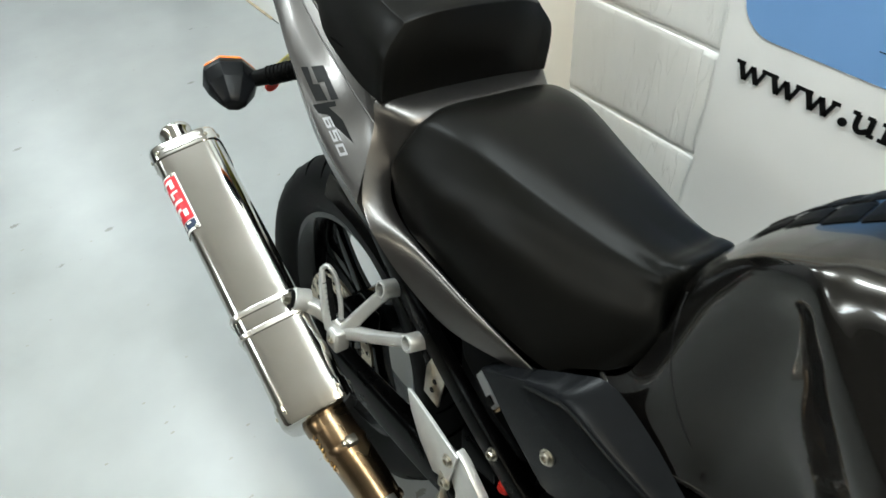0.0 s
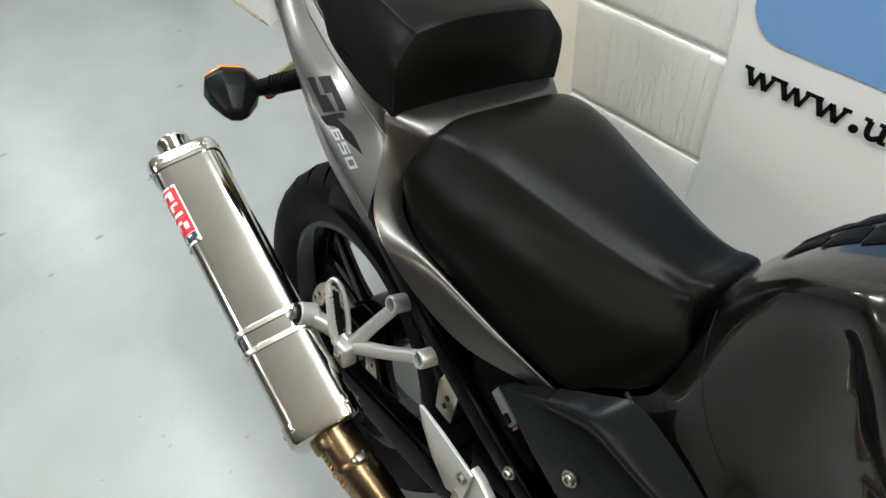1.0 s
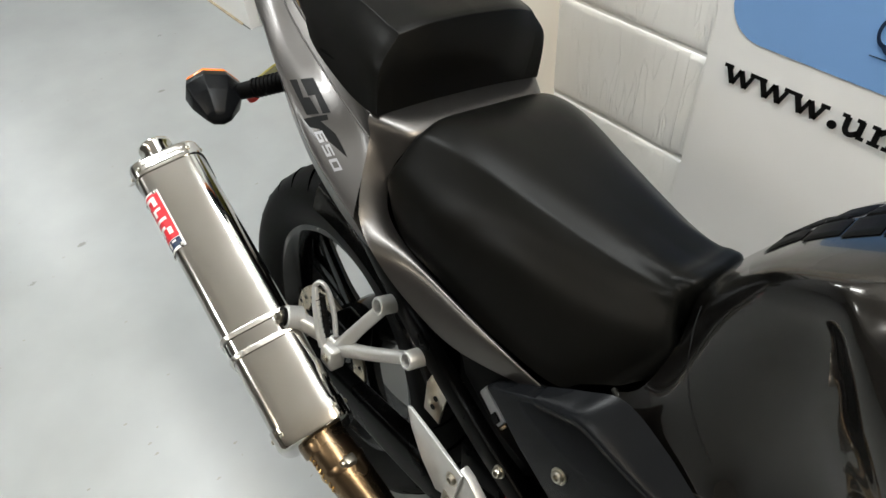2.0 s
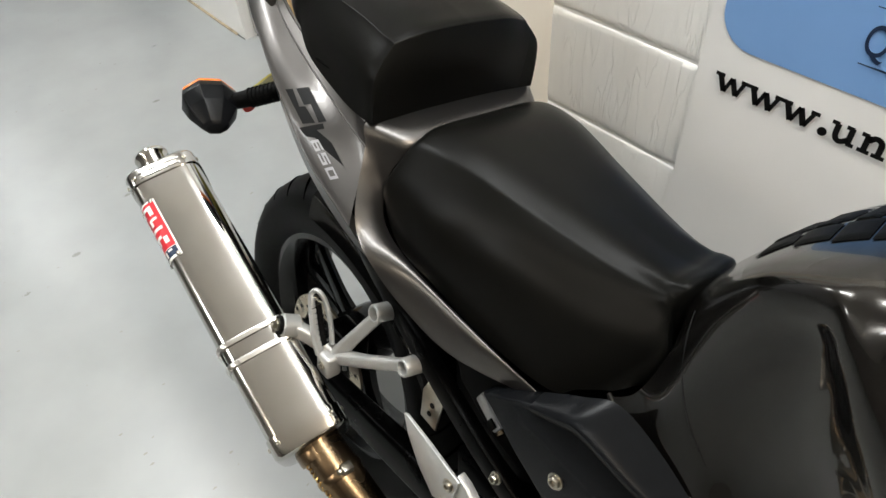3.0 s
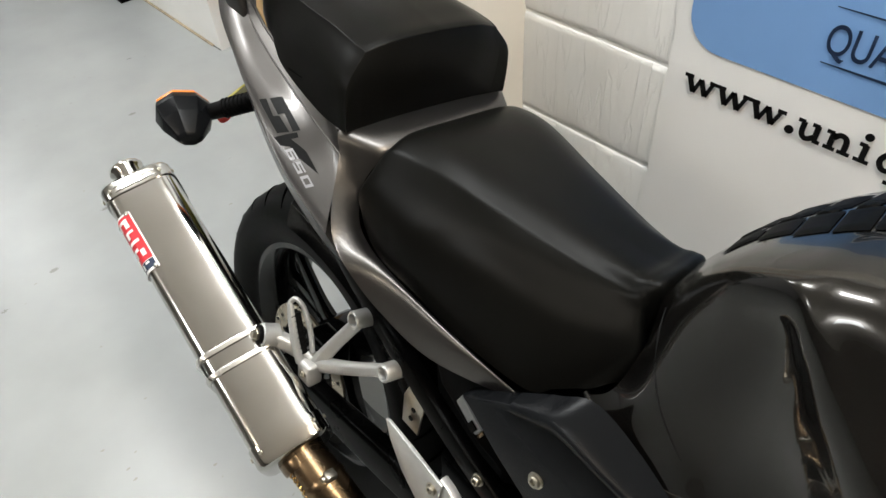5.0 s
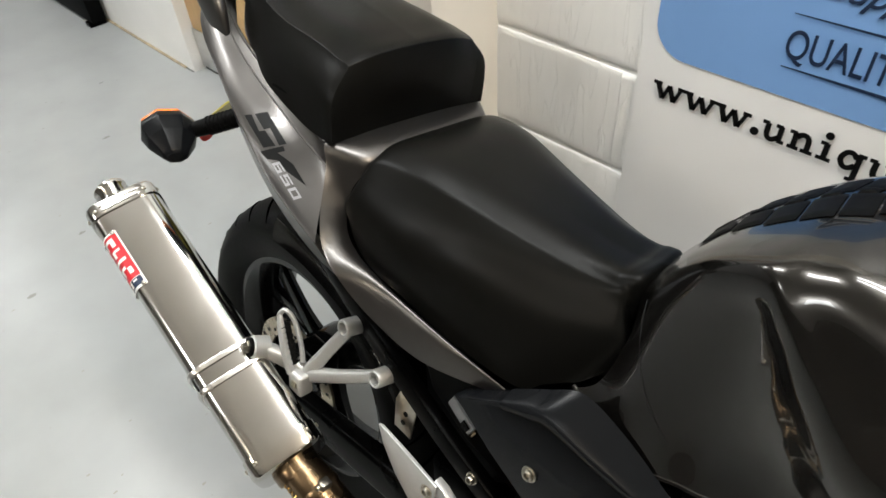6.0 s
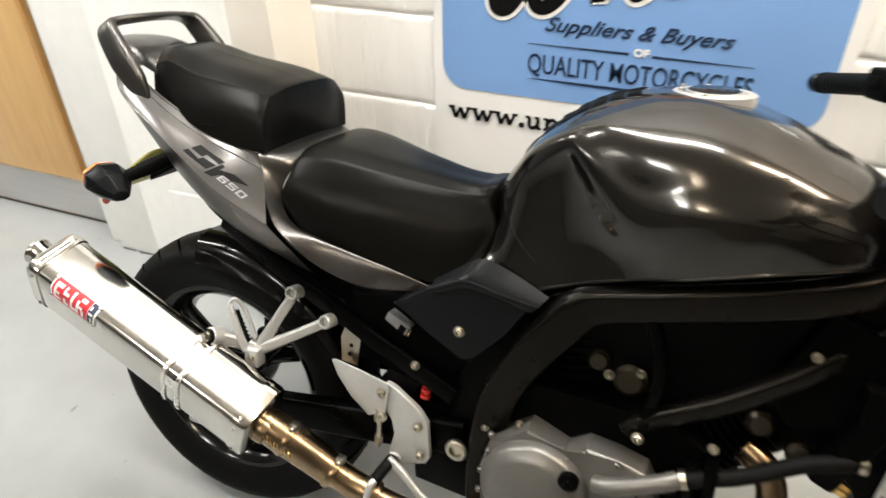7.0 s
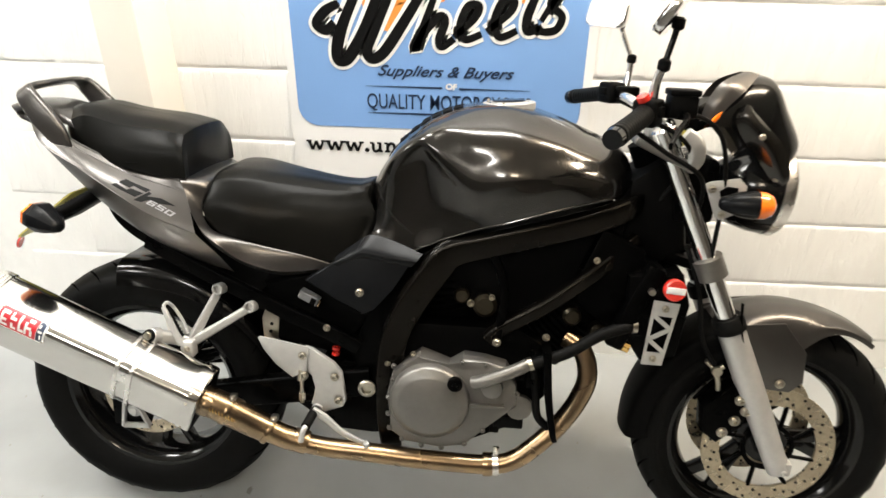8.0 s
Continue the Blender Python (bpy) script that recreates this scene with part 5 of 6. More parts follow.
def lerp_edge(u, v):
    """A point of the guard's sheet: u across, v down."""
    ax, az = o[0][0] + (o[1][0] - o[0][0]) * u, o[0][1] + (o[1][1] - o[0][1]) * u
    bx, bz = o[3][0] + (o[2][0] - o[3][0]) * u, o[3][1] + (o[2][1] - o[3][1]) * u
    return ax + (bx - ax) * v, az + (bz - az) * v


def guard_bar(b, u0, v0, u1, v1, w=.0085):
    p, q = lerp_edge(u0, v0), lerp_edge(u1, v1)
    sweep(b, [(p[0], -.152, p[1]), (q[0], -.152, q[1])], [(-w / 2, -.0015), (w / 2, -.0015), (w / 2, .0015), (-w / 2, .0015)])


def guard_sheet(b, u0, v0, u1, v1):
    vs = [lerp_edge(*q) for q in ((u0, v0), (u1, v0), (u1, v1), (u0, v1))]
    plate(b, vs, -.1535, -.1505)


for q in ((0, 0, 1, .22), (0, .80, 1, 1), (0, .22, .13, .80), (.87, .22, 1, .80)):
    bm = bmesh.new()
    guard_sheet(bm, *q)
    part("sheet", bm, M_alu, guard)
for v0, u0 in ((.22, .10), (.41, .90), (.60, .10)):
    bm = bmesh.new()
    guard_bar(bm, u0, v0, 1 - u0, v0 + .19)
    part("cross_bar", bm, M_alu, guard)
for u, v in ((.5, .10), (.5, .90)):
    p = lerp_edge(u, v)
    bm = bmesh.new()
    bolt(bm, (p[0], -.1535, p[1]), (0, -1, 0), .006, .005)
    part("screw", bm, M_zinc, guard)
horn = sub("round_emblem", bike, "round red and white emblem")
bm = bmesh.new()
lathe(bm, [(0, .0225), (.010, .0225), (.013, .020), (.013, 0)], (1.164, -.15, .680), (.1, -1, .1), 28)
part("base", bm, M_redlens, horn)
bm = bmesh.new()
box(bm, -.019, .019, -.0012, .0012, -.007, .007, .0005)
moved(bm, Matrix.Translation((1.1655, -.1640, .6815)) @ pose(0, 0, 0, 4, 6, 6))
part("stripe", bm, M_white, horn)
bm = bmesh.new()
lathe(bm, [(0, .007), (.02, .007), (.02, 0)], (1.122, -.135, .672), (0, -1, 0), 12)
part("guard_bush", bm, M_zinc, bike)

# shock absorber with red adjuster
bm = bmesh.new()
tube(bm, [(.487, -.05, .38), (.515, -.05, .63)], .024, 16)
part("shock_body", bm, M_black, bike)
for k in range(2):
    bm = bmesh.new()
    lathe(bm, [(-.003, .004), (-.003, .009), (.003, .009), (.003, .004)], (.467 + .001 * k, -.115, .468 + .013 * k), (.1, .1, 1), 20, closed=True)
    part("shock_ring", bm, M_redlens, bike, "red shock adjuster ring")

# electrical connector, holed bracket
conn = sub("connector", bike, "off-white plastic connector")
bm = bmesh.new()
box(bm, -.024, .022, -.010, .010, -.010, .010, .003)
moved(bm, Matrix.Translation((.412, -.115, .598)) @ pose(0, 0, 0, 0, 24, -6))
part("housing", bm, mat("connector_plastic", (0.20, 0.205, 0.215), 0.45, var=0.1, scale=80.0), conn)
bm = bmesh.new()
box(bm, .006, .018, -.0135, -.0115, -.007, .007)
moved(bm, Matrix.Translation((.412, -.115, .598)) @ pose(0, 0, 0, 0, 24, -6))
part("window", bm, M_plastic, conn)
bm = bmesh.new()
box(bm, .022, .027, -.009, .009, -.009, .009, .002)
moved(bm, Matrix.Translation((.412, -.115, .598)) @ pose(0, 0, 0, 0, 24, -6))
part("seal", bm, M_goldpipe, conn)
holed = sub("holed_bracket", bike, "zinc bracket with two round holes")
bm = bmesh.new()
plate(bm, [(.320, .578), (.350, .572), (.343, .500), (.312, .502), (.310, .55)], -.134, -.131, .0008)
part("sheet", bm, M_zinc, holed)
bm = bmesh.new()
plate(bm, [(.320, .578), (.350, .572), (.352, .576), (.322, .583)], -.134, -.112, .0008)
part("fold", bm, M_zinc, holed)
# each hole is a raised dark disc, coloured as the shade inside it
for x, z in ((.331, .538), (.328, .520)):
    bm = bmesh.new()
    lathe(bm, [(0, .0038), (.0014, .0038), (.0014, 0)], (x, -.1338, z), (0, -1, 0), 14)
    part("hole", bm, M_ink, holed)

# passenger footrest hanger with folded peg
hanger = sub("footrest_hanger", bike, "cast silver passenger footrest hanger")
J = (.162, -.168, .497)
for p in ((.222, -.138, .614), (.290, -.140, .578)):
    bm = bmesh.new()
    q = (p[0] - (p[0] - J[0]) * .10, p[1] - .004, p[2] - (p[2] - J[2]) * .10)
    sweep(bm, [q, ((p[0] + J[0]) / 2, (p[1] + J[1]) / 2 - .004, (p[2] + J[2]) / 2), J], rounded(.020, .015, .005, 3), 10, [0.85, 0.9, 1.15])
    part("arm", bm, M_alu, hanger)
    bm = bmesh.new()
    lathe(bm, [(-.012, .0125), (.014, .0125), (.016, .011), (.016, .0088), (.006, .008), (.006, 0)], p, (-.05, -1, .2), 24)
    part("boss", bm, M_alu, hanger)
    bm = bmesh.new()
    lathe(bm, [(0, .012), (.02, .014), (.02, 0)], (p[0] + .004, p[1] + .012, p[2]), (.1, 1, 0), 20)
    part("spacer", bm, M_rubber, hanger)
bm = bmesh.new()
sweep(bm, [J, (.135, -.178, .508), (.112, -.196, .520), (.103, -.206, .524)], rounded(.026, .018, .006, 3), 12)
part("arm", bm, M_alu, hanger)
bm = bmesh.new()
lathe(bm, [(-.012, .0165), (.010, .0165), (.012, .014), (.012, 0)], (.101, -.206, .526), (-.25, -.9, .3), 24)
part("clamp_lug", bm, M_alu, hanger)
bm = bmesh.new()
lathe(bm, [(0, .0135), (.008, .0135), (.008, 0)], (.099, -.214, .529), (-.25, -.9, .3), 20)
part("bushing", bm, M_rubber, hanger)
bm = bmesh.new()
lathe(bm, [(0, .0095), (.003, .0095), (.003, .007), (.009, .006), (.009, 0)], (.097, -.221, .532), (-.25, -.9, .3), 6)
part("clamp_bolt", bm, M_zinc, hanger)
bm = bmesh.new()
box(bm, J[0] - .016, J[0] + .014, J[1] - .022, J[1] + .002, J[2] - .026, J[2] + .012, .005, 3)
part("knuckle", bm, M_alu, hanger)
bm = bmesh.new()
bolt(bm, (J[0], J[1] - .022, J[2] - .006), (0, -1, .1), .0055, .003)
part("pin", bm, M_zinc, hanger)
peg = [(.150, -.186, .500), (.138, -.186, .525), (.122, -.182, .560), (.112, -.178, .580), (.118, -.172, .588), (.130, -.166, .574), (.148, -.168, .545), (.158, -.172, .520)]
bm = bmesh.new()
sweep(bm, peg[:4], rounded(.014, .009, .003, 2), 14, [1.1, 1.0, 0.9, 0.6])
part("peg", bm, M_alu, hanger, "folded cast footrest")
bm = bmesh.new()
sweep(bm, peg[3:], rounded(.007, .006, .002, 2), 16)
part("peg_loop", bm, M_alu, hanger)
bm = bmesh.new()
sweep(bm, [(.146, -.178, .512), (.134, -.176, .535), (.120, -.173, .566)], rounded(.012, .010, .003, 2), 10)
for k in range(8):
    u = k / 7
    box(bm, .144 - .024 * u - .006, .144 - .024 * u + .006, -.184, -.170, .514 + .05 * u, .5165 + .05 * u)
part("peg_rubber", bm, M_rubber, hanger)

# rider's footrest bracket, heel guard, brake lever
rearset = sub("footrest_bracket", bike, "silver alloy rider footrest bracket and heel guard")
bm = bmesh.new()
plate(bm, [(.306, .514), (.312, .517), (.36, .509), (.418, .499), (.412, .44), (.380, .424), (.345, .452), (.318, .487)], -.158, -.153, .002)
part("heel_guard", bm, M_alu, rearset, "pointed silver heel guard")
bm = bmesh.new()
plate(bm, [(.408, .496), (.424, .492), (.470, .462), (.488, .440), (.497, .372), (.490, .357), (.448, .340), (.418, .358), (.432, .40), (.425, .43), (.408, .44)], -.152, -.138, .003)
part("plate", bm, M_alu, rearset)
for x, z in ((.404, .478), (.406, .432), (.474, .432), (.481, .375)):
    bm = bmesh.new()
    bolt(bm, (x, -.157, z), (0, -1, .05), .0075, .006)
    part("screw", bm, M_zinc, rearset)
bm = bmesh.new()
tube(bm, [(.398, -.148, .452), (.398, -.150, .36)], .0045, 10)
lathe(bm, [(-.014, .010), (.014, .010), (.014, 0)], (.398, -.149, .43), (0, 0, 1), 14)
lathe(bm, [(-.008, .008), (.008, .008), (.008, 0)], (.398, -.149, .375), (0, 0, 1), 6)
part("brake_rod", bm, M_zinc, rearset)
bm = bmesh.new()
sweep(bm, [(.425, -.165, .352), (.455, -.168, .335), (.490, -.172, .308), (.535, -.178, .289), (.548, -.180, .289)], rounded(.016, .009, .003, 2), 20, [1.1, 1.1, .85, .8, .9])
lathe(bm, [(-.012, .0075), (.014, .0075), (.016, .006), (.016, 0)], (.549, -.182, .277), (0, -.25, 1), 14)
part("brake_lever", bm, M_alu, rearset, "cast silver brake lever")
bm = bmesh.new()
tube(bm, [(.430, -.155, .348), (.425, -.175, .342), (.420, -.205, .334)], .0105, 14, 8)
part("footrest_rubber", bm, M_rubber, rearset, "black rubber rider footrest")
bm = bmesh.new()
tube(bm, [(.420, -.205, .334), (.417, -.213, .328), (.412, -.216, .304)], .0065, 10, 8)
part("footrest_end", bm, M_alu, rearset)
bm = bmesh.new()
lathe(bm, [(0, .0125), (.006, .0125), (.006, 0)], (.432, -.150, .349), (0, -1, -.2), 20)
part("footrest_washer", bm, M_alu, rearset)

# fork, yokes, front mudguard, calipers
for s in (-1, 1):
    bm = bmesh.new()
    tube(bm, [(1.122, s * .105, .970), (1.30, s * .105, .588)], .0205, 24)
    part("fork_tube", bm, M_chrome, bike, "chromed fork tube")
    bm = bmesh.new()
    tube(bm, [(1.292, s * .105, .606), (1.36, s * .105, .460), (1.455, s * .105, .256)], .0285, 24, 0, [1.0, 1.0, .86])
    part("fork_slider", bm, M_alu, bike, "silver painted fork slider")
    bm = bmesh.new()
    lathe(bm, [(-.014, .024), (-.014, .033), (.010, .033), (.018, .028), (.018, .022)], (1.297, s * .105, .596), (-.423, 0, .906), 28, closed=True)
    part("fork_seal", bm, M_rubber, bike)
    bm = bmesh.new()
    lathe(bm, [(-.022, .021), (-.022, .031), (.022, .031), (.022, .021)], (1.240, s * .105, .717), (-.423, 0, .906), 28, closed=True)
    part("lower_yoke_clamp", bm, M_casting, bike)
    bm = bmesh.new()
    box(bm, 1.44, 1.476, s * .105 - .02, s * .105 + .02, .250, .284, .006, 2)
    bolt(bm, (1.458, s * .125, .262), (0, s, 0), .007, .007)
    part("axle_lug", bm, M_alu, bike)
    bm = bmesh.new()
    plate(bm, [(1.27, .40), (1.33, .46), (1.375, .43), (1.36, .36), (1.31, .315), (1.275, .34)], s * .062, s * .115, .008)
    cal = part("front_caliper", bm, M_black, bike, "black front brake caliper")
    for x, z in ((1.345, .425), (1.34, .375), (1.318, .345), (1.36, .40)):
        bm = bmesh.new()
        bolt(bm, (x, s * .115, z), (0, s, 0), .009, .008)
        part("caliper_bolt", bm, M_zinc, cal)
    bm = bmesh.new()
    tube(bm, [(1.276, s * .11, .50), (1.292, s * .108, .47), (1.30, s * .10, .44)], .006, 10, 8)
    tube(bm, [(1.262, s * .112, .512), (1.285, s * .11, .492), (1.300, s * .108, .50)], .0055, 10, 8)
    lathe(bm, [(-.006, .011), (.006, .011), (.006, 0)], (1.284, s * .118, .492), (0, s, 0), 10)
    part("banjo_fitting", bm, M_zinc, cal)
    bm = bmesh.new()
    tube(bm, [(1.285, s * .112, .495), (1.245, s * .12, .56), (1.225, s * .115, .66), (1.19, s * .10, .76)], .0055, 8, 20)
    part("brake_hose", bm, M_rubber, bike)
    bm = bmesh.new()
    sweep(bm, [(1.310, s * .125, .650), (1.316, s * .128, .59), (1.345, s * .122, .50), (1.36, s * .12, .45)], rounded(.008, .005, .002, 2), 14)
    part("hose_guide", bm, M_black, bike)
bm = bmesh.new()
rows = []
for k in range(15):
    u = k / 14
    a = radians(53 + 65 * u)
    ww = .045 + .035 * min(1, u * 2.2)
    R = .326
    drop = .02 + .09 * math.exp(-((u - .62) / .22) ** 2)
    rows.append([(FRONT[0] + (R - dr) * math.cos(a), y, FRONT[1] + (R - dr) * math.sin(a)) for y, dr in ((-ww, drop), (-ww * .97, drop * .5), (-ww * .8, .014), (-ww * .4, .002), (0, 0), (ww * .4, .002), (ww * .8, .014), (ww * .97, drop * .5), (ww, drop))])
surface(bm, rows, 40, 40)
part("front_mudguard", bm, M_lit_panel, bike, "grey metallic front mudguard")
bm = bmesh.new()
rows = []
for k in range(10):
    a = radians(116 + 66 * k / 9)
    ww = .074 - .012 * k / 9
    rows.append([(FRONT[0] + (.320 - dr) * math.cos(a), y, FRONT[1] + (.320 - dr) * math.sin(a)) for y, dr in ((-ww, .05), (-ww * .95, .02), (-ww * .7, .006), (0, 0), (ww * .7, .006), (ww * .95, .02), (ww, .05))])
surface(bm, rows, 24, 24)
part("mudguard_rear", bm, M_plastic, bike, "black plastic rear part of the front mudguard")
for s in (-1, 1):
    bm = bmesh.new()
    plate(bm, [(1.34, .585), (1.42, .595), (1.475, .53), (1.480, .46), (1.455, .435), (1.385, .44), (1.35, .50)], s * .079, s * .083, .0015)
    part("mudguard_stay", bm, M_lit_panel, bike)
    bm = bmesh.new()
    bolt(bm, (1.432, s * .084, .455), (0, s, 0), .008, .006)
    part("stay_bolt", bm, M_zinc, bike)
bm = bmesh.new()
plate(bm, [(1.165, .735), (1.27, .70), (1.255, .685), (1.15, .715)], -.075, .075, .006)
part("lower_yoke", bm, M_black, bike)
bm = bmesh.new()
box(bm, -.06, .07, -.13, .13, -.009, .009, .006)
moved(bm, Matrix.Translation((1.115, 0, .945)) @ pose(0, 0, 0, 0, 25, 0))
part("top_yoke", bm, M_casting, bike, "grey alloy top yoke")
bm = bmesh.new()
tube(bm, [(1.10, 0, .95), (1.20, 0, .72)], .034, 20)
part("steering_head", bm, M_black, bike)
for s in (-1, 1):
    bm = bmesh.new()
    lathe(bm, [(-.02, .024), (.02, .024), (.024, .02), (.024, 0)], (1.122, s * .105, .970), (-.42, 0, .9), 24)
    part("fork_cap", bm, M_chrome, bike)

# cast silver clamp at the head of the right fork tube
bm = bmesh.new()
sweep(bm, [(1.150, -.128, .985), (1.172, -.126, .966), (1.178, -.122, .938), (1.168, -.120, .918)], rounded(.030, .020, .007, 3), 16, [0.9, 1.1, 1.0, 0.8])
part("yoke_clamp", bm, M_alu, bike, "cast silver clamp on the fork head")

# handlebar, grips, switches, levers, reservoir, mirrors
bm = bmesh.new()
bar = [(.985, -.36, 1.003), (1.03, -.27, 1.022), (1.075, -.19, 1.028), (1.125, -.10, 1.0), (1.135, -.05, .995), (1.135, .05, .995), (1.125, .10, 1.0), (1.075, .19, 1.028), (1.03, .27, 1.022), (.985, .36, 1.003)]
tube(bm, bar, .0112, 16, 60)
part("handlebar", bm, M_chrome, bike, "bright tubular handlebar")
for s in (-1, 1):
    bm = bmesh.new()
    box(bm, 1.112, 1.160, s * .05 - .018, s * .05 + .018, .955, 1.014, .006, 2)
    part("bar_riser", bm, M_alu, bike, "silver handlebar clamp")
for s in (-1, 1):
    d = Vector((1.038 - .985, s * (-.25 + .36) * -1, 0)).normalized()
    A, Bp = Vector((.984, s * .362, 1.006)), Vector((1.046, s * .240, 1.027))
    ax = (Bp - A).normalized()
    n = (Bp - A).length
    bm = bmesh.new()
    prof = [(0, .010), (.002, .0185), (.010, .0185), (.012, .0165)]
    for k in range(10):
        prof += [(.016 + .0105 * k, .0165), (.018 + .0105 * k, .0178), (.023 + .0105 * k, .0178), (.0245 + .0105 * k, .0165)]
    prof += [(n - .008, .019), (n, .019), (n, .012)]
    lathe(bm, prof, A, ax, 24)
    part("grip", bm, M_rubber, bike, "ribbed black rubber grip")
    bm = bmesh.new()
    lathe(bm, [(-.020, .010), (-.020, .0165), (-.004, .0175), (-.001, .015), (-.001, 0)], A, ax, 20)
    part("bar_end", bm, M_gloss, bike)
    bm = bmesh.new()
    c = Bp + ax * .024
    box(bm, -.026, .026, -.022, .022, -.024, .024, .007, 3)
    box(bm, -.015, .010, -.028, -.018, -.006, .012, .002)
    moved(bm, Matrix.Translation(c) @ pose(0, 0, 0, 0, 0, s * -62))
    part("switch_housing", bm, M_plastic, bike, "black plastic switch housing")
    bm = bmesh.new()
    sweep(bm, [(1.105, s * .225, 1.030), (1.115, s * .26, 1.028), (1.085, s * .33, 1.012), (1.06, s * .40, 1.000)], rounded(.014, .008, .003, 2), 20, [1.2, 1.0, .9, .8])
    part("lever", bm, M_black, bike, "black hand lever")
    bm = bmesh.new()
    box(bm, 1.06, 1.115, s * .20 - .022, s * .20 + .02, 1.022, 1.048, .006, 2)
    part("lever_perch", bm, M_black, bike)
bm = bmesh.new()
box(bm, 1.090, 1.138, -.238, -.188, 1.024, 1.064, .006, 2)
box(bm, 1.088, 1.140, -.240, -.186, 1.062, 1.073, .003, 2)
part("brake_reservoir", bm, M_plastic, bike, "square black brake fluid reservoir")
bm = bmesh.new()
lathe(bm, [(0, .011), (.010, .011), (.012, .008), (.012, 0)], (1.045, -.235, 1.052), (-.5, -.2, 1), 16)
part("kill_switch", bm, M_redlens, bike, "red engine stop switch")
for s, pts, centre, turn in ((-1, [(1.062, -.215, 1.045), (1.065, -.220, 1.085), (1.073, -.225, 1.112), (1.083, -.225, 1.155), (1.088, -.225, 1.180)], (1.066, -.232, 1.197), (-32, 0, -107)),
                             (1, [(1.095, .262, 1.042), (1.100, .264, 1.075), (1.102, .265, 1.107), (1.082, .265, 1.150), (1.068, .265, 1.184)], (1.032, .270, 1.212), (-14, 4, -46))):
    mir = sub("mirror", bike, "slim chromed stem mirror")
    bm = bmesh.new()
    tube(bm, pts[:3], .0078, 12, 8, [1.25, 1.0, 0.9])
    part("stem_base", bm, M_chrome, mir)
    bm = bmesh.new()
    tube(bm, pts[2:], .0055, 12, 8)
    part("stem", bm, M_gloss if s < 0 else M_satinsteel, mir)
    for q in (pts[2], pts[4]):
        bm = bmesh.new()
        lathe(bm, [(-.011, .0065), (-.007, .0110), (.007, .0110), (.011, .0065)], q, (.1, 0, 1), 14)
        part("knuckle", bm, M_plastic, mir)
    out = [(a, b) for a, b in rounded(.112, .068, .016, 5)]
    tilt = Matrix.Translation(centre) @ pose(0, 0, 0, *turn)
    bm = bmesh.new()
    plate(bm, out, 0, .016, .004)
    moved(bm, tilt)
    part("shell", bm, M_chrome, mir)
    bm = bmesh.new()
    plate(bm, [(a * .93, b * .90) for a, b in out], -.0015, -.0004)
    moved(bm, tilt)
    part("glass", bm, M_mirror, mir, "mirror glass")

# headlight, fly screen, front indicators on silver plates
def fit_far_half(b):
    """Narrows and shifts the far half of the screen to fit the camera's view."""
    for v in b.verts:
        if v.co.y > 0:
            v.co.x += 0.32 * v.co.y
            v.co.y *= 0.55
            v.co.z -= 0.12 * v.co.y


lamp = sub("headlight", bike, "round headlight in a black shell")
bm = bmesh.new()
lathe(bm, [(-.095, .02), (-.085, .050), (-.05, .080), (-.01, .091), (.020, .093), (.030, .090)], (1.346, 0, .862), (1, 0, -.08), 40)
part("shell", bm, M_gloss, lamp)
bm = bmesh.new()
lathe(bm, [(.018, .094), (.034, .095), (.042, .090), (.042, .083), (.030, .083)], (1.346, 0, .862), (1, 0, -.08), 40, closed=True)
part("rim", bm, M_satinsteel, lamp)
bm = bmesh.new()
lathe(bm, [(.034, .084), (.052, .070), (.063, .045), (.068, 0)], (1.346, 0, .862), (1, 0, -.08), 40)
part("lens", bm, mat("lamp_glass", (0.45, 0.45, 0.43), 0.08, 0.4, coat=1.0), lamp)
bm = bmesh.new()
surface(bm, [[(1.262, 0, 1.088), (1.255, .05, 1.082), (1.225, .085, 1.045), (1.185, .108, .995)],
             [(1.300, 0, 1.094), (1.292, .05, 1.088), (1.262, .090, 1.050), (1.232, .104, .998)],
             [(1.335, 0, 1.082), (1.330, .05, 1.074), (1.305, .086, 1.030), (1.280, .098, .975)],
             [(1.368, 0, 1.030), (1.362, .05, 1.020), (1.340, .084, .980), (1.312, .096, .938)],
             [(1.398, 0, .975), (1.392, .045, .965), (1.365, .080, .935), (1.335, .096, .905)],
             [(1.395, 0, .945), (1.388, .040, .938), (1.362, .072, .915), (1.335, .088, .892)]], 30, 24)
mirrored(bm)
fit_far_half(bm)
part("fly_screen", bm, M_gloss, bike, "gloss black fly screen")
for s in (-1, 1):
    bm = bmesh.new()
    surface(bm, [[(1.176, s * .110, 1.008), (1.188, s * .110, 1.052), (1.214, s * .100, 1.084), (1.262, s * .060, 1.100)],
                 [(1.190, s * .118, 1.012), (1.206, s * .118, 1.050), (1.232, s * .108, 1.078), (1.272, s * .064, 1.100)],
                 [(1.206, s * .119, 1.012), (1.226, s * .120, 1.042), (1.252, s * .108, 1.066), (1.288, s * .066, 1.096)]], 10, 24)
    fit_far_half(bm)
    part("screen_rim", bm, M_lit_panel, bike, "grey metallic rim of the fly screen")
bm = bmesh.new()
plate(bm, [(1.191, 1.006), (1.203, 1.022), (1.213, 1.029), (1.209, 1.016), (1.197, 1.002)], -.124, -.114, .002)
part("marker_lens", bm, M_amber, bike, "small amber marker lens")
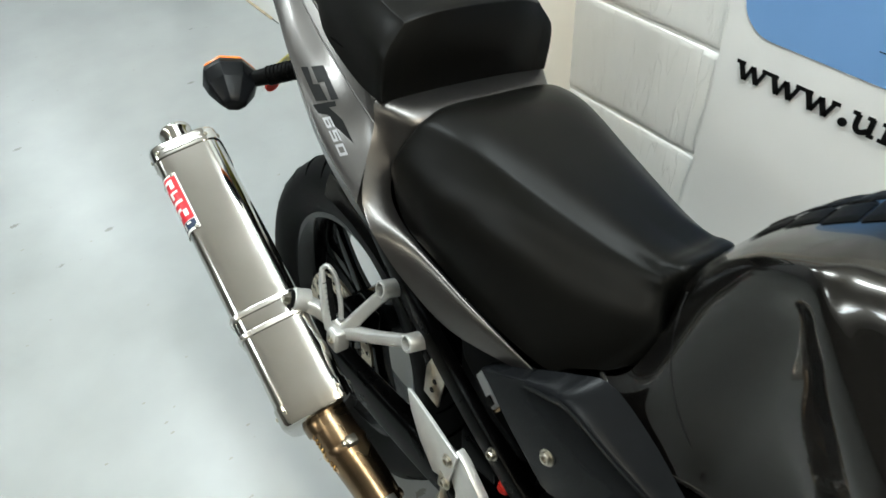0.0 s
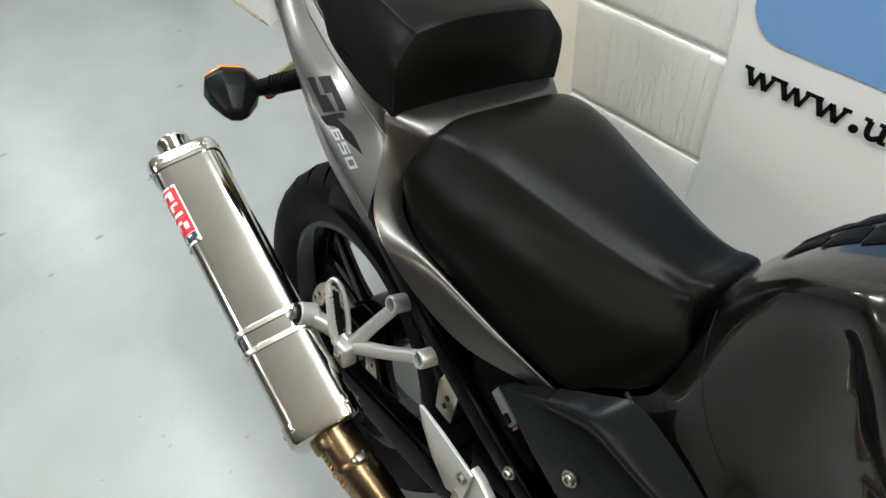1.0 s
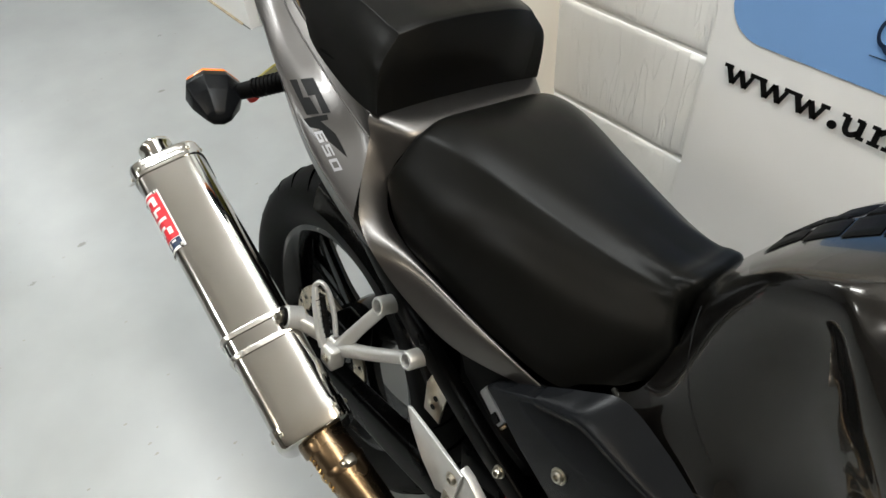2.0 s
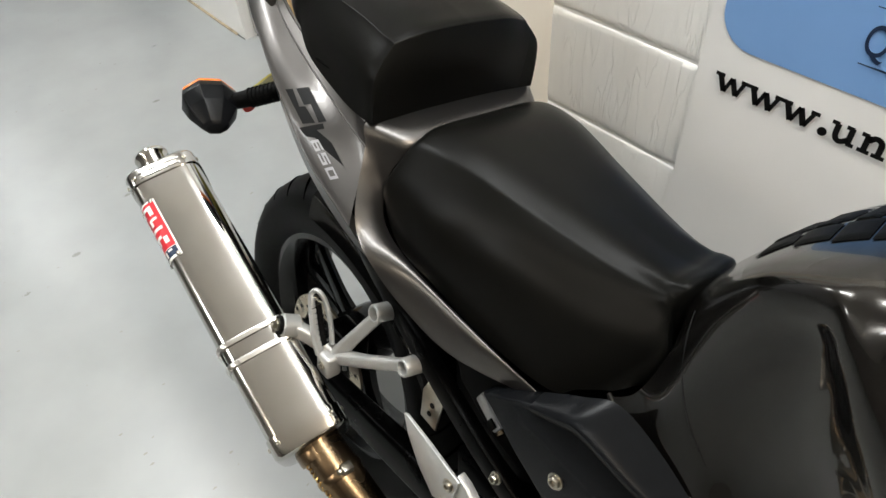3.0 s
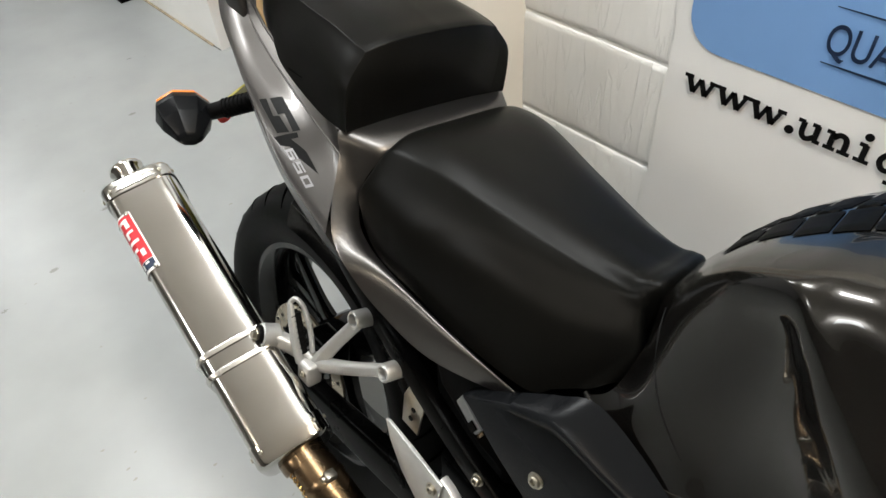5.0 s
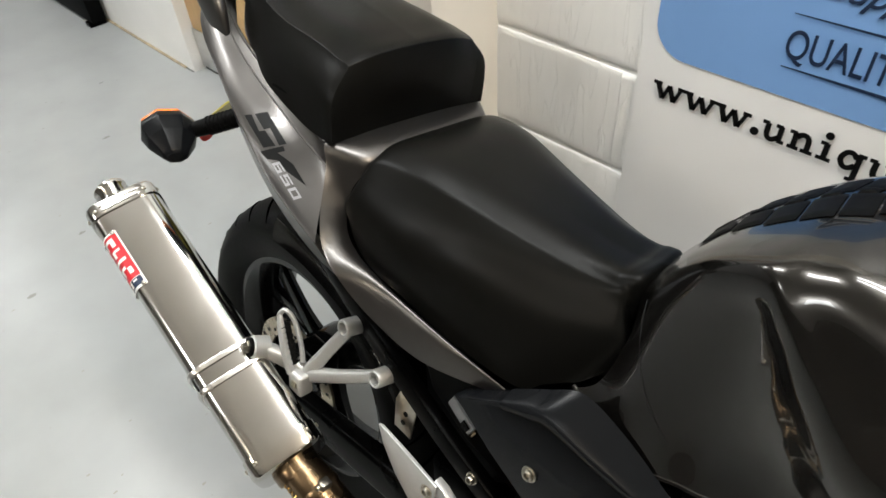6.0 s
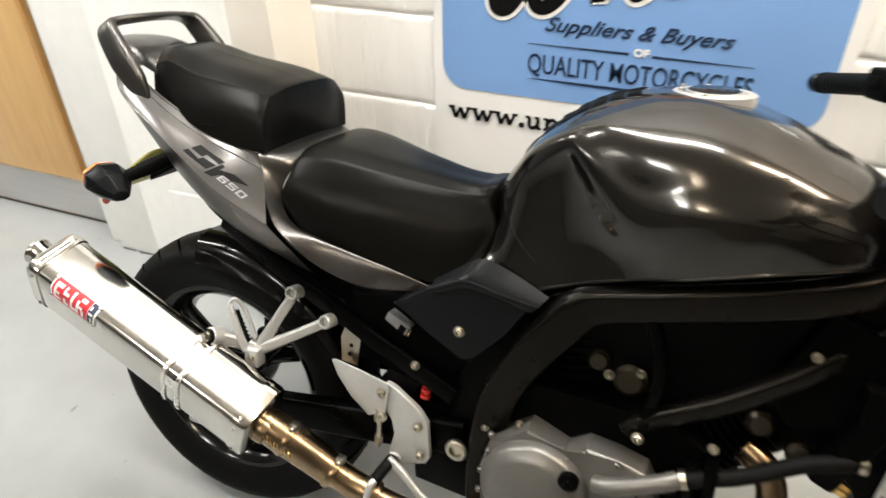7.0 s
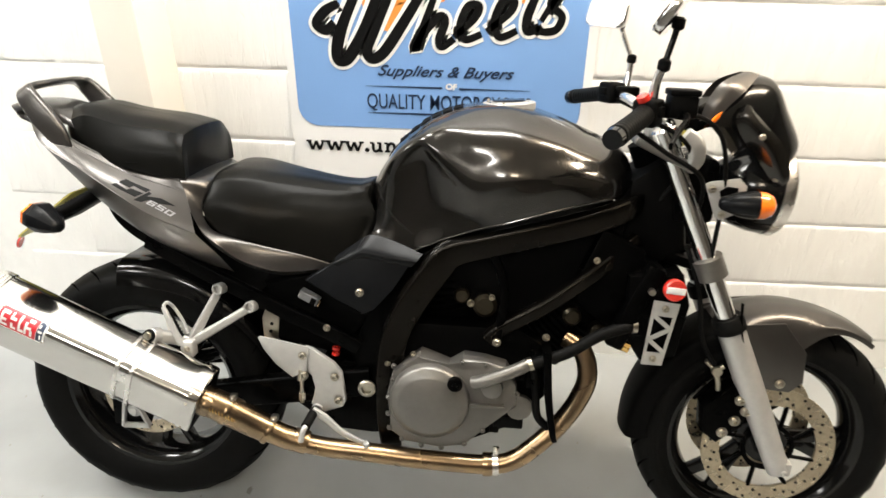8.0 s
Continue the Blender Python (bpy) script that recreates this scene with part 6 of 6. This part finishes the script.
for s in (-1, 1):
    bm = bmesh.new()
    surface(bm, [[(1.252, s * .108, 1.040), (1.262, s * .112, 1.043), (1.272, s * .108, 1.034)],
                 [(1.243, s * .112, 1.015), (1.268, s * .122, 1.018), (1.300, s * .112, 1.006)],
                 [(1.258, s * .112, .982), (1.292, s * .124, .985), (1.330, s * .112, .978)],
                 [(1.290, s * .110, .946), (1.322, s * .120, .948), (1.354, s * .108, .944)],
                 [(1.325, s * .104, .905), (1.346, s * .112, .904), (1.364, s * .102, .904)],
                 [(1.345, s * .098, .890), (1.354, s * .102, .889), (1.360, s * .096, .892)]], 30, 16)
    part("screen_bracket", bm, M_paint, bike, "dark metallic screen side cover")
    bm = bmesh.new()
    bolt(bm, (1.292, s * .124, .985), (0, s, .2), .005, .004)
    part("bracket_screw", bm, M_zinc, bike)
    bm = bmesh.new()
    bolt(bm, (1.338, s * .104, .905), (0, s, .2), .006, .005)
    part("bracket_screw", bm, M_zinc, bike)
    bm = bmesh.new()
    plate(bm, [(1.199, .892), (1.208, .897), (1.262, .906), (1.278, .890), (1.274, .868), (1.268, .838), (1.236, .822), (1.226, .826)], s * .128, s * .133, .0015)
    stay = part("indicator_plate", bm, M_alu, bike, "silver indicator mounting plate")
    # raised black patch in place of an opening, coloured as its shade
    bm = bmesh.new()
    plate(bm, [(1.226, .880), (1.240, .890), (1.260, .888), (1.262, .872), (1.248, .866), (1.230, .868)], s * .1332, s * .137, .001)
    part("cutout", bm, M_black, stay)
    bm = bmesh.new()
    bolt(bm, (1.213, s * .133, .883), (0, s, 0), .006, .005)
    part("screw", bm, M_zinc, stay)
    bm = bmesh.new()
    bolt(bm, (1.238, s * .133, .834), (0, s, 0), .006, .005)
    part("screw", bm, M_zinc, stay)
    fi = sub("front_indicator", bike, "black front turn signal with amber lens")
    bm = bmesh.new()
    c = Vector((1.262, s * .185, .868))
    lathe(bm, [(-.048, .006), (-.044, .012), (-.01, .024), (.016, .0265), (.020, .0255), (.020, 0)], c, (1, s * .12, .02), 24)
    part("body", bm, M_cover, fi)
    bm = bmesh.new()
    lathe(bm, [(.0205, .0258), (.032, .025), (.044, .019), (.050, .008), (.050, 0)], c, (1, s * .12, .02), 24)
    part("lens", bm, M_amber, fi, "amber lens")
    bm = bmesh.new()
    tube(bm, [(1.238, s * .133, .862), (1.240, s * .165, .866)], .009, 12)
    part("stalk", bm, M_plastic, fi)
for pts in ([(1.05, -.20, 1.02), (1.13, -.16, .985), (1.17, -.11, .93), (1.13, -.07, .84)], [(1.06, .20, 1.02), (1.14, .15, .98), (1.18, .10, .92), (1.13, .07, .84)],
            [(1.10, -.21, 1.04), (1.20, -.15, 1.0), (1.235, -.13, .90), (1.235, -.12, .74)], [(1.02, -.24, 1.01), (1.10, -.20, .96), (1.19, -.14, .90), (1.20, -.09, .80)]):
    bm = bmesh.new()
    tube(bm, pts, .0045, 8, 24)
    part("control_cable", bm, M_rubber, bike, "black control cable")
bm = bmesh.new()
box(bm, 1.16, 1.24, -.085, .085, .80, .93, .012, 2)
part("instrument_mount", bm, M_black, bike)
bm = bmesh.new()
lathe(bm, [(0, .05), (.035, .052), (.045, .046), (.045, 0)], (1.20, 0, .985), (-.5, 0, 1), 28)
part("speedometer", bm, M_black, bike, "black round speedometer")
bm = bmesh.new()
plate(bm, [(1.152, .975), (1.165, .985), (1.168, .955), (1.155, .948)], -.065, -.060)
part("yellow_tag", bm, M_yellow, bike)
# black blocks added to fill the shaded space under the tank
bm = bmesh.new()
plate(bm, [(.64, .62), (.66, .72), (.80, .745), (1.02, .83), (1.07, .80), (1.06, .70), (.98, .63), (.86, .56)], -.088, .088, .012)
part("air_box", bm, M_plastic, bike, "black block filling the shaded space between the frame beams")
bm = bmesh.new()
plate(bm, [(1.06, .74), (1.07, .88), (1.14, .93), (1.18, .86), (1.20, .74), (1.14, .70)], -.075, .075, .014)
part("wiring_shroud", bm, M_plastic, bike, "black block filling the shaded space behind the steering head")
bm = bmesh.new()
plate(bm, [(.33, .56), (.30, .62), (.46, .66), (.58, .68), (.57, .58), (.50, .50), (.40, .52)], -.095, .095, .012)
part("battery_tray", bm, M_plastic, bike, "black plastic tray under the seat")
# side stand on the far side
bm = bmesh.new()
sweep(bm, [(.60, .12, .27), (.585, .19, .13), (.575, .245, .03)], rounded(.02, .014, .004, 2), 8)
box(bm, .55, .61, .225, .265, .036, .048, .004)
part("side_stand", bm, M_black, bike, "black side stand")

# ---- blocks of the wall, one by one ----
def block_mesh(name, length, height, seed):
    """A painted block, its long edges rounded into the joints and its ends almost flush with its neighbours."""
    rnd = random.Random(seed)
    b = bmesh.new()
    d = 0.0030
    xs = [0, .0015] + [length * k / 18 for k in range(1, 18)] + [length - .0015, length]
    zs = [0, .004, .008, .015, height * .5, height - .014, height - .008, height - .004, height]
    depth = [-.0008, -.0017, -.0026, -d, -d, -d, -.0026, -.0017, -.0008]
    grid = [[b.verts.new((x, depth[j] + rnd.uniform(-.0004, .0004), z + (rnd.uniform(-.0026, .0026) if j in (1, 2, 6, 7) else 0)))
             for j, z in enumerate(zs)] for i, x in enumerate(xs)]
    for i in range(len(xs) - 1):
        for j in range(len(zs) - 1):
            b.faces.new((grid[i][j], grid[i + 1][j], grid[i + 1][j + 1], grid[i][j + 1]))
    bmesh.ops.recalc_face_normals(b, faces=b.faces[:])
    for f in b.faces:
        f.smooth = True
        if f.normal.y > 0:
            f.normal_flip()
    back = bmesh.ops.extrude_face_region(b, geom=b.faces[:])
    for v in [e for e in back["geom"] if isinstance(e, bmesh.types.BMVert)]:
        v.co.y = 0.003
    bmesh.ops.recalc_face_normals(b, faces=b.faces[:])
    me = bpy.data.meshes.new(name)
    b.to_mesh(me)
    b.free()
    me.materials.append(M_block)
    return me


COURSE, LONG, JOINT, BUTT = 0.2045, 0.44, 0.006, 0.0002
whole = [block_mesh("block", LONG - BUTT, COURSE - JOINT, k) for k in range(5)]
rnd = random.Random(5)
for row in range(-1, 9):
    z = 0.5145 - 3 * COURSE + row * COURSE + JOINT / 2
    if z < -0.05:
        continue
    x = 0.20 - 3 * LONG + (0.0 if row % 2 else 0.22)
    while x < 3.2:
        if x > -0.805:
            ob = new("block", whole[rnd.randrange(5)])
            ob.location = (x + BUTT / 2, WALL_Y, max(z, 0.002))
            ob.parent = wall_north
        x += LONG
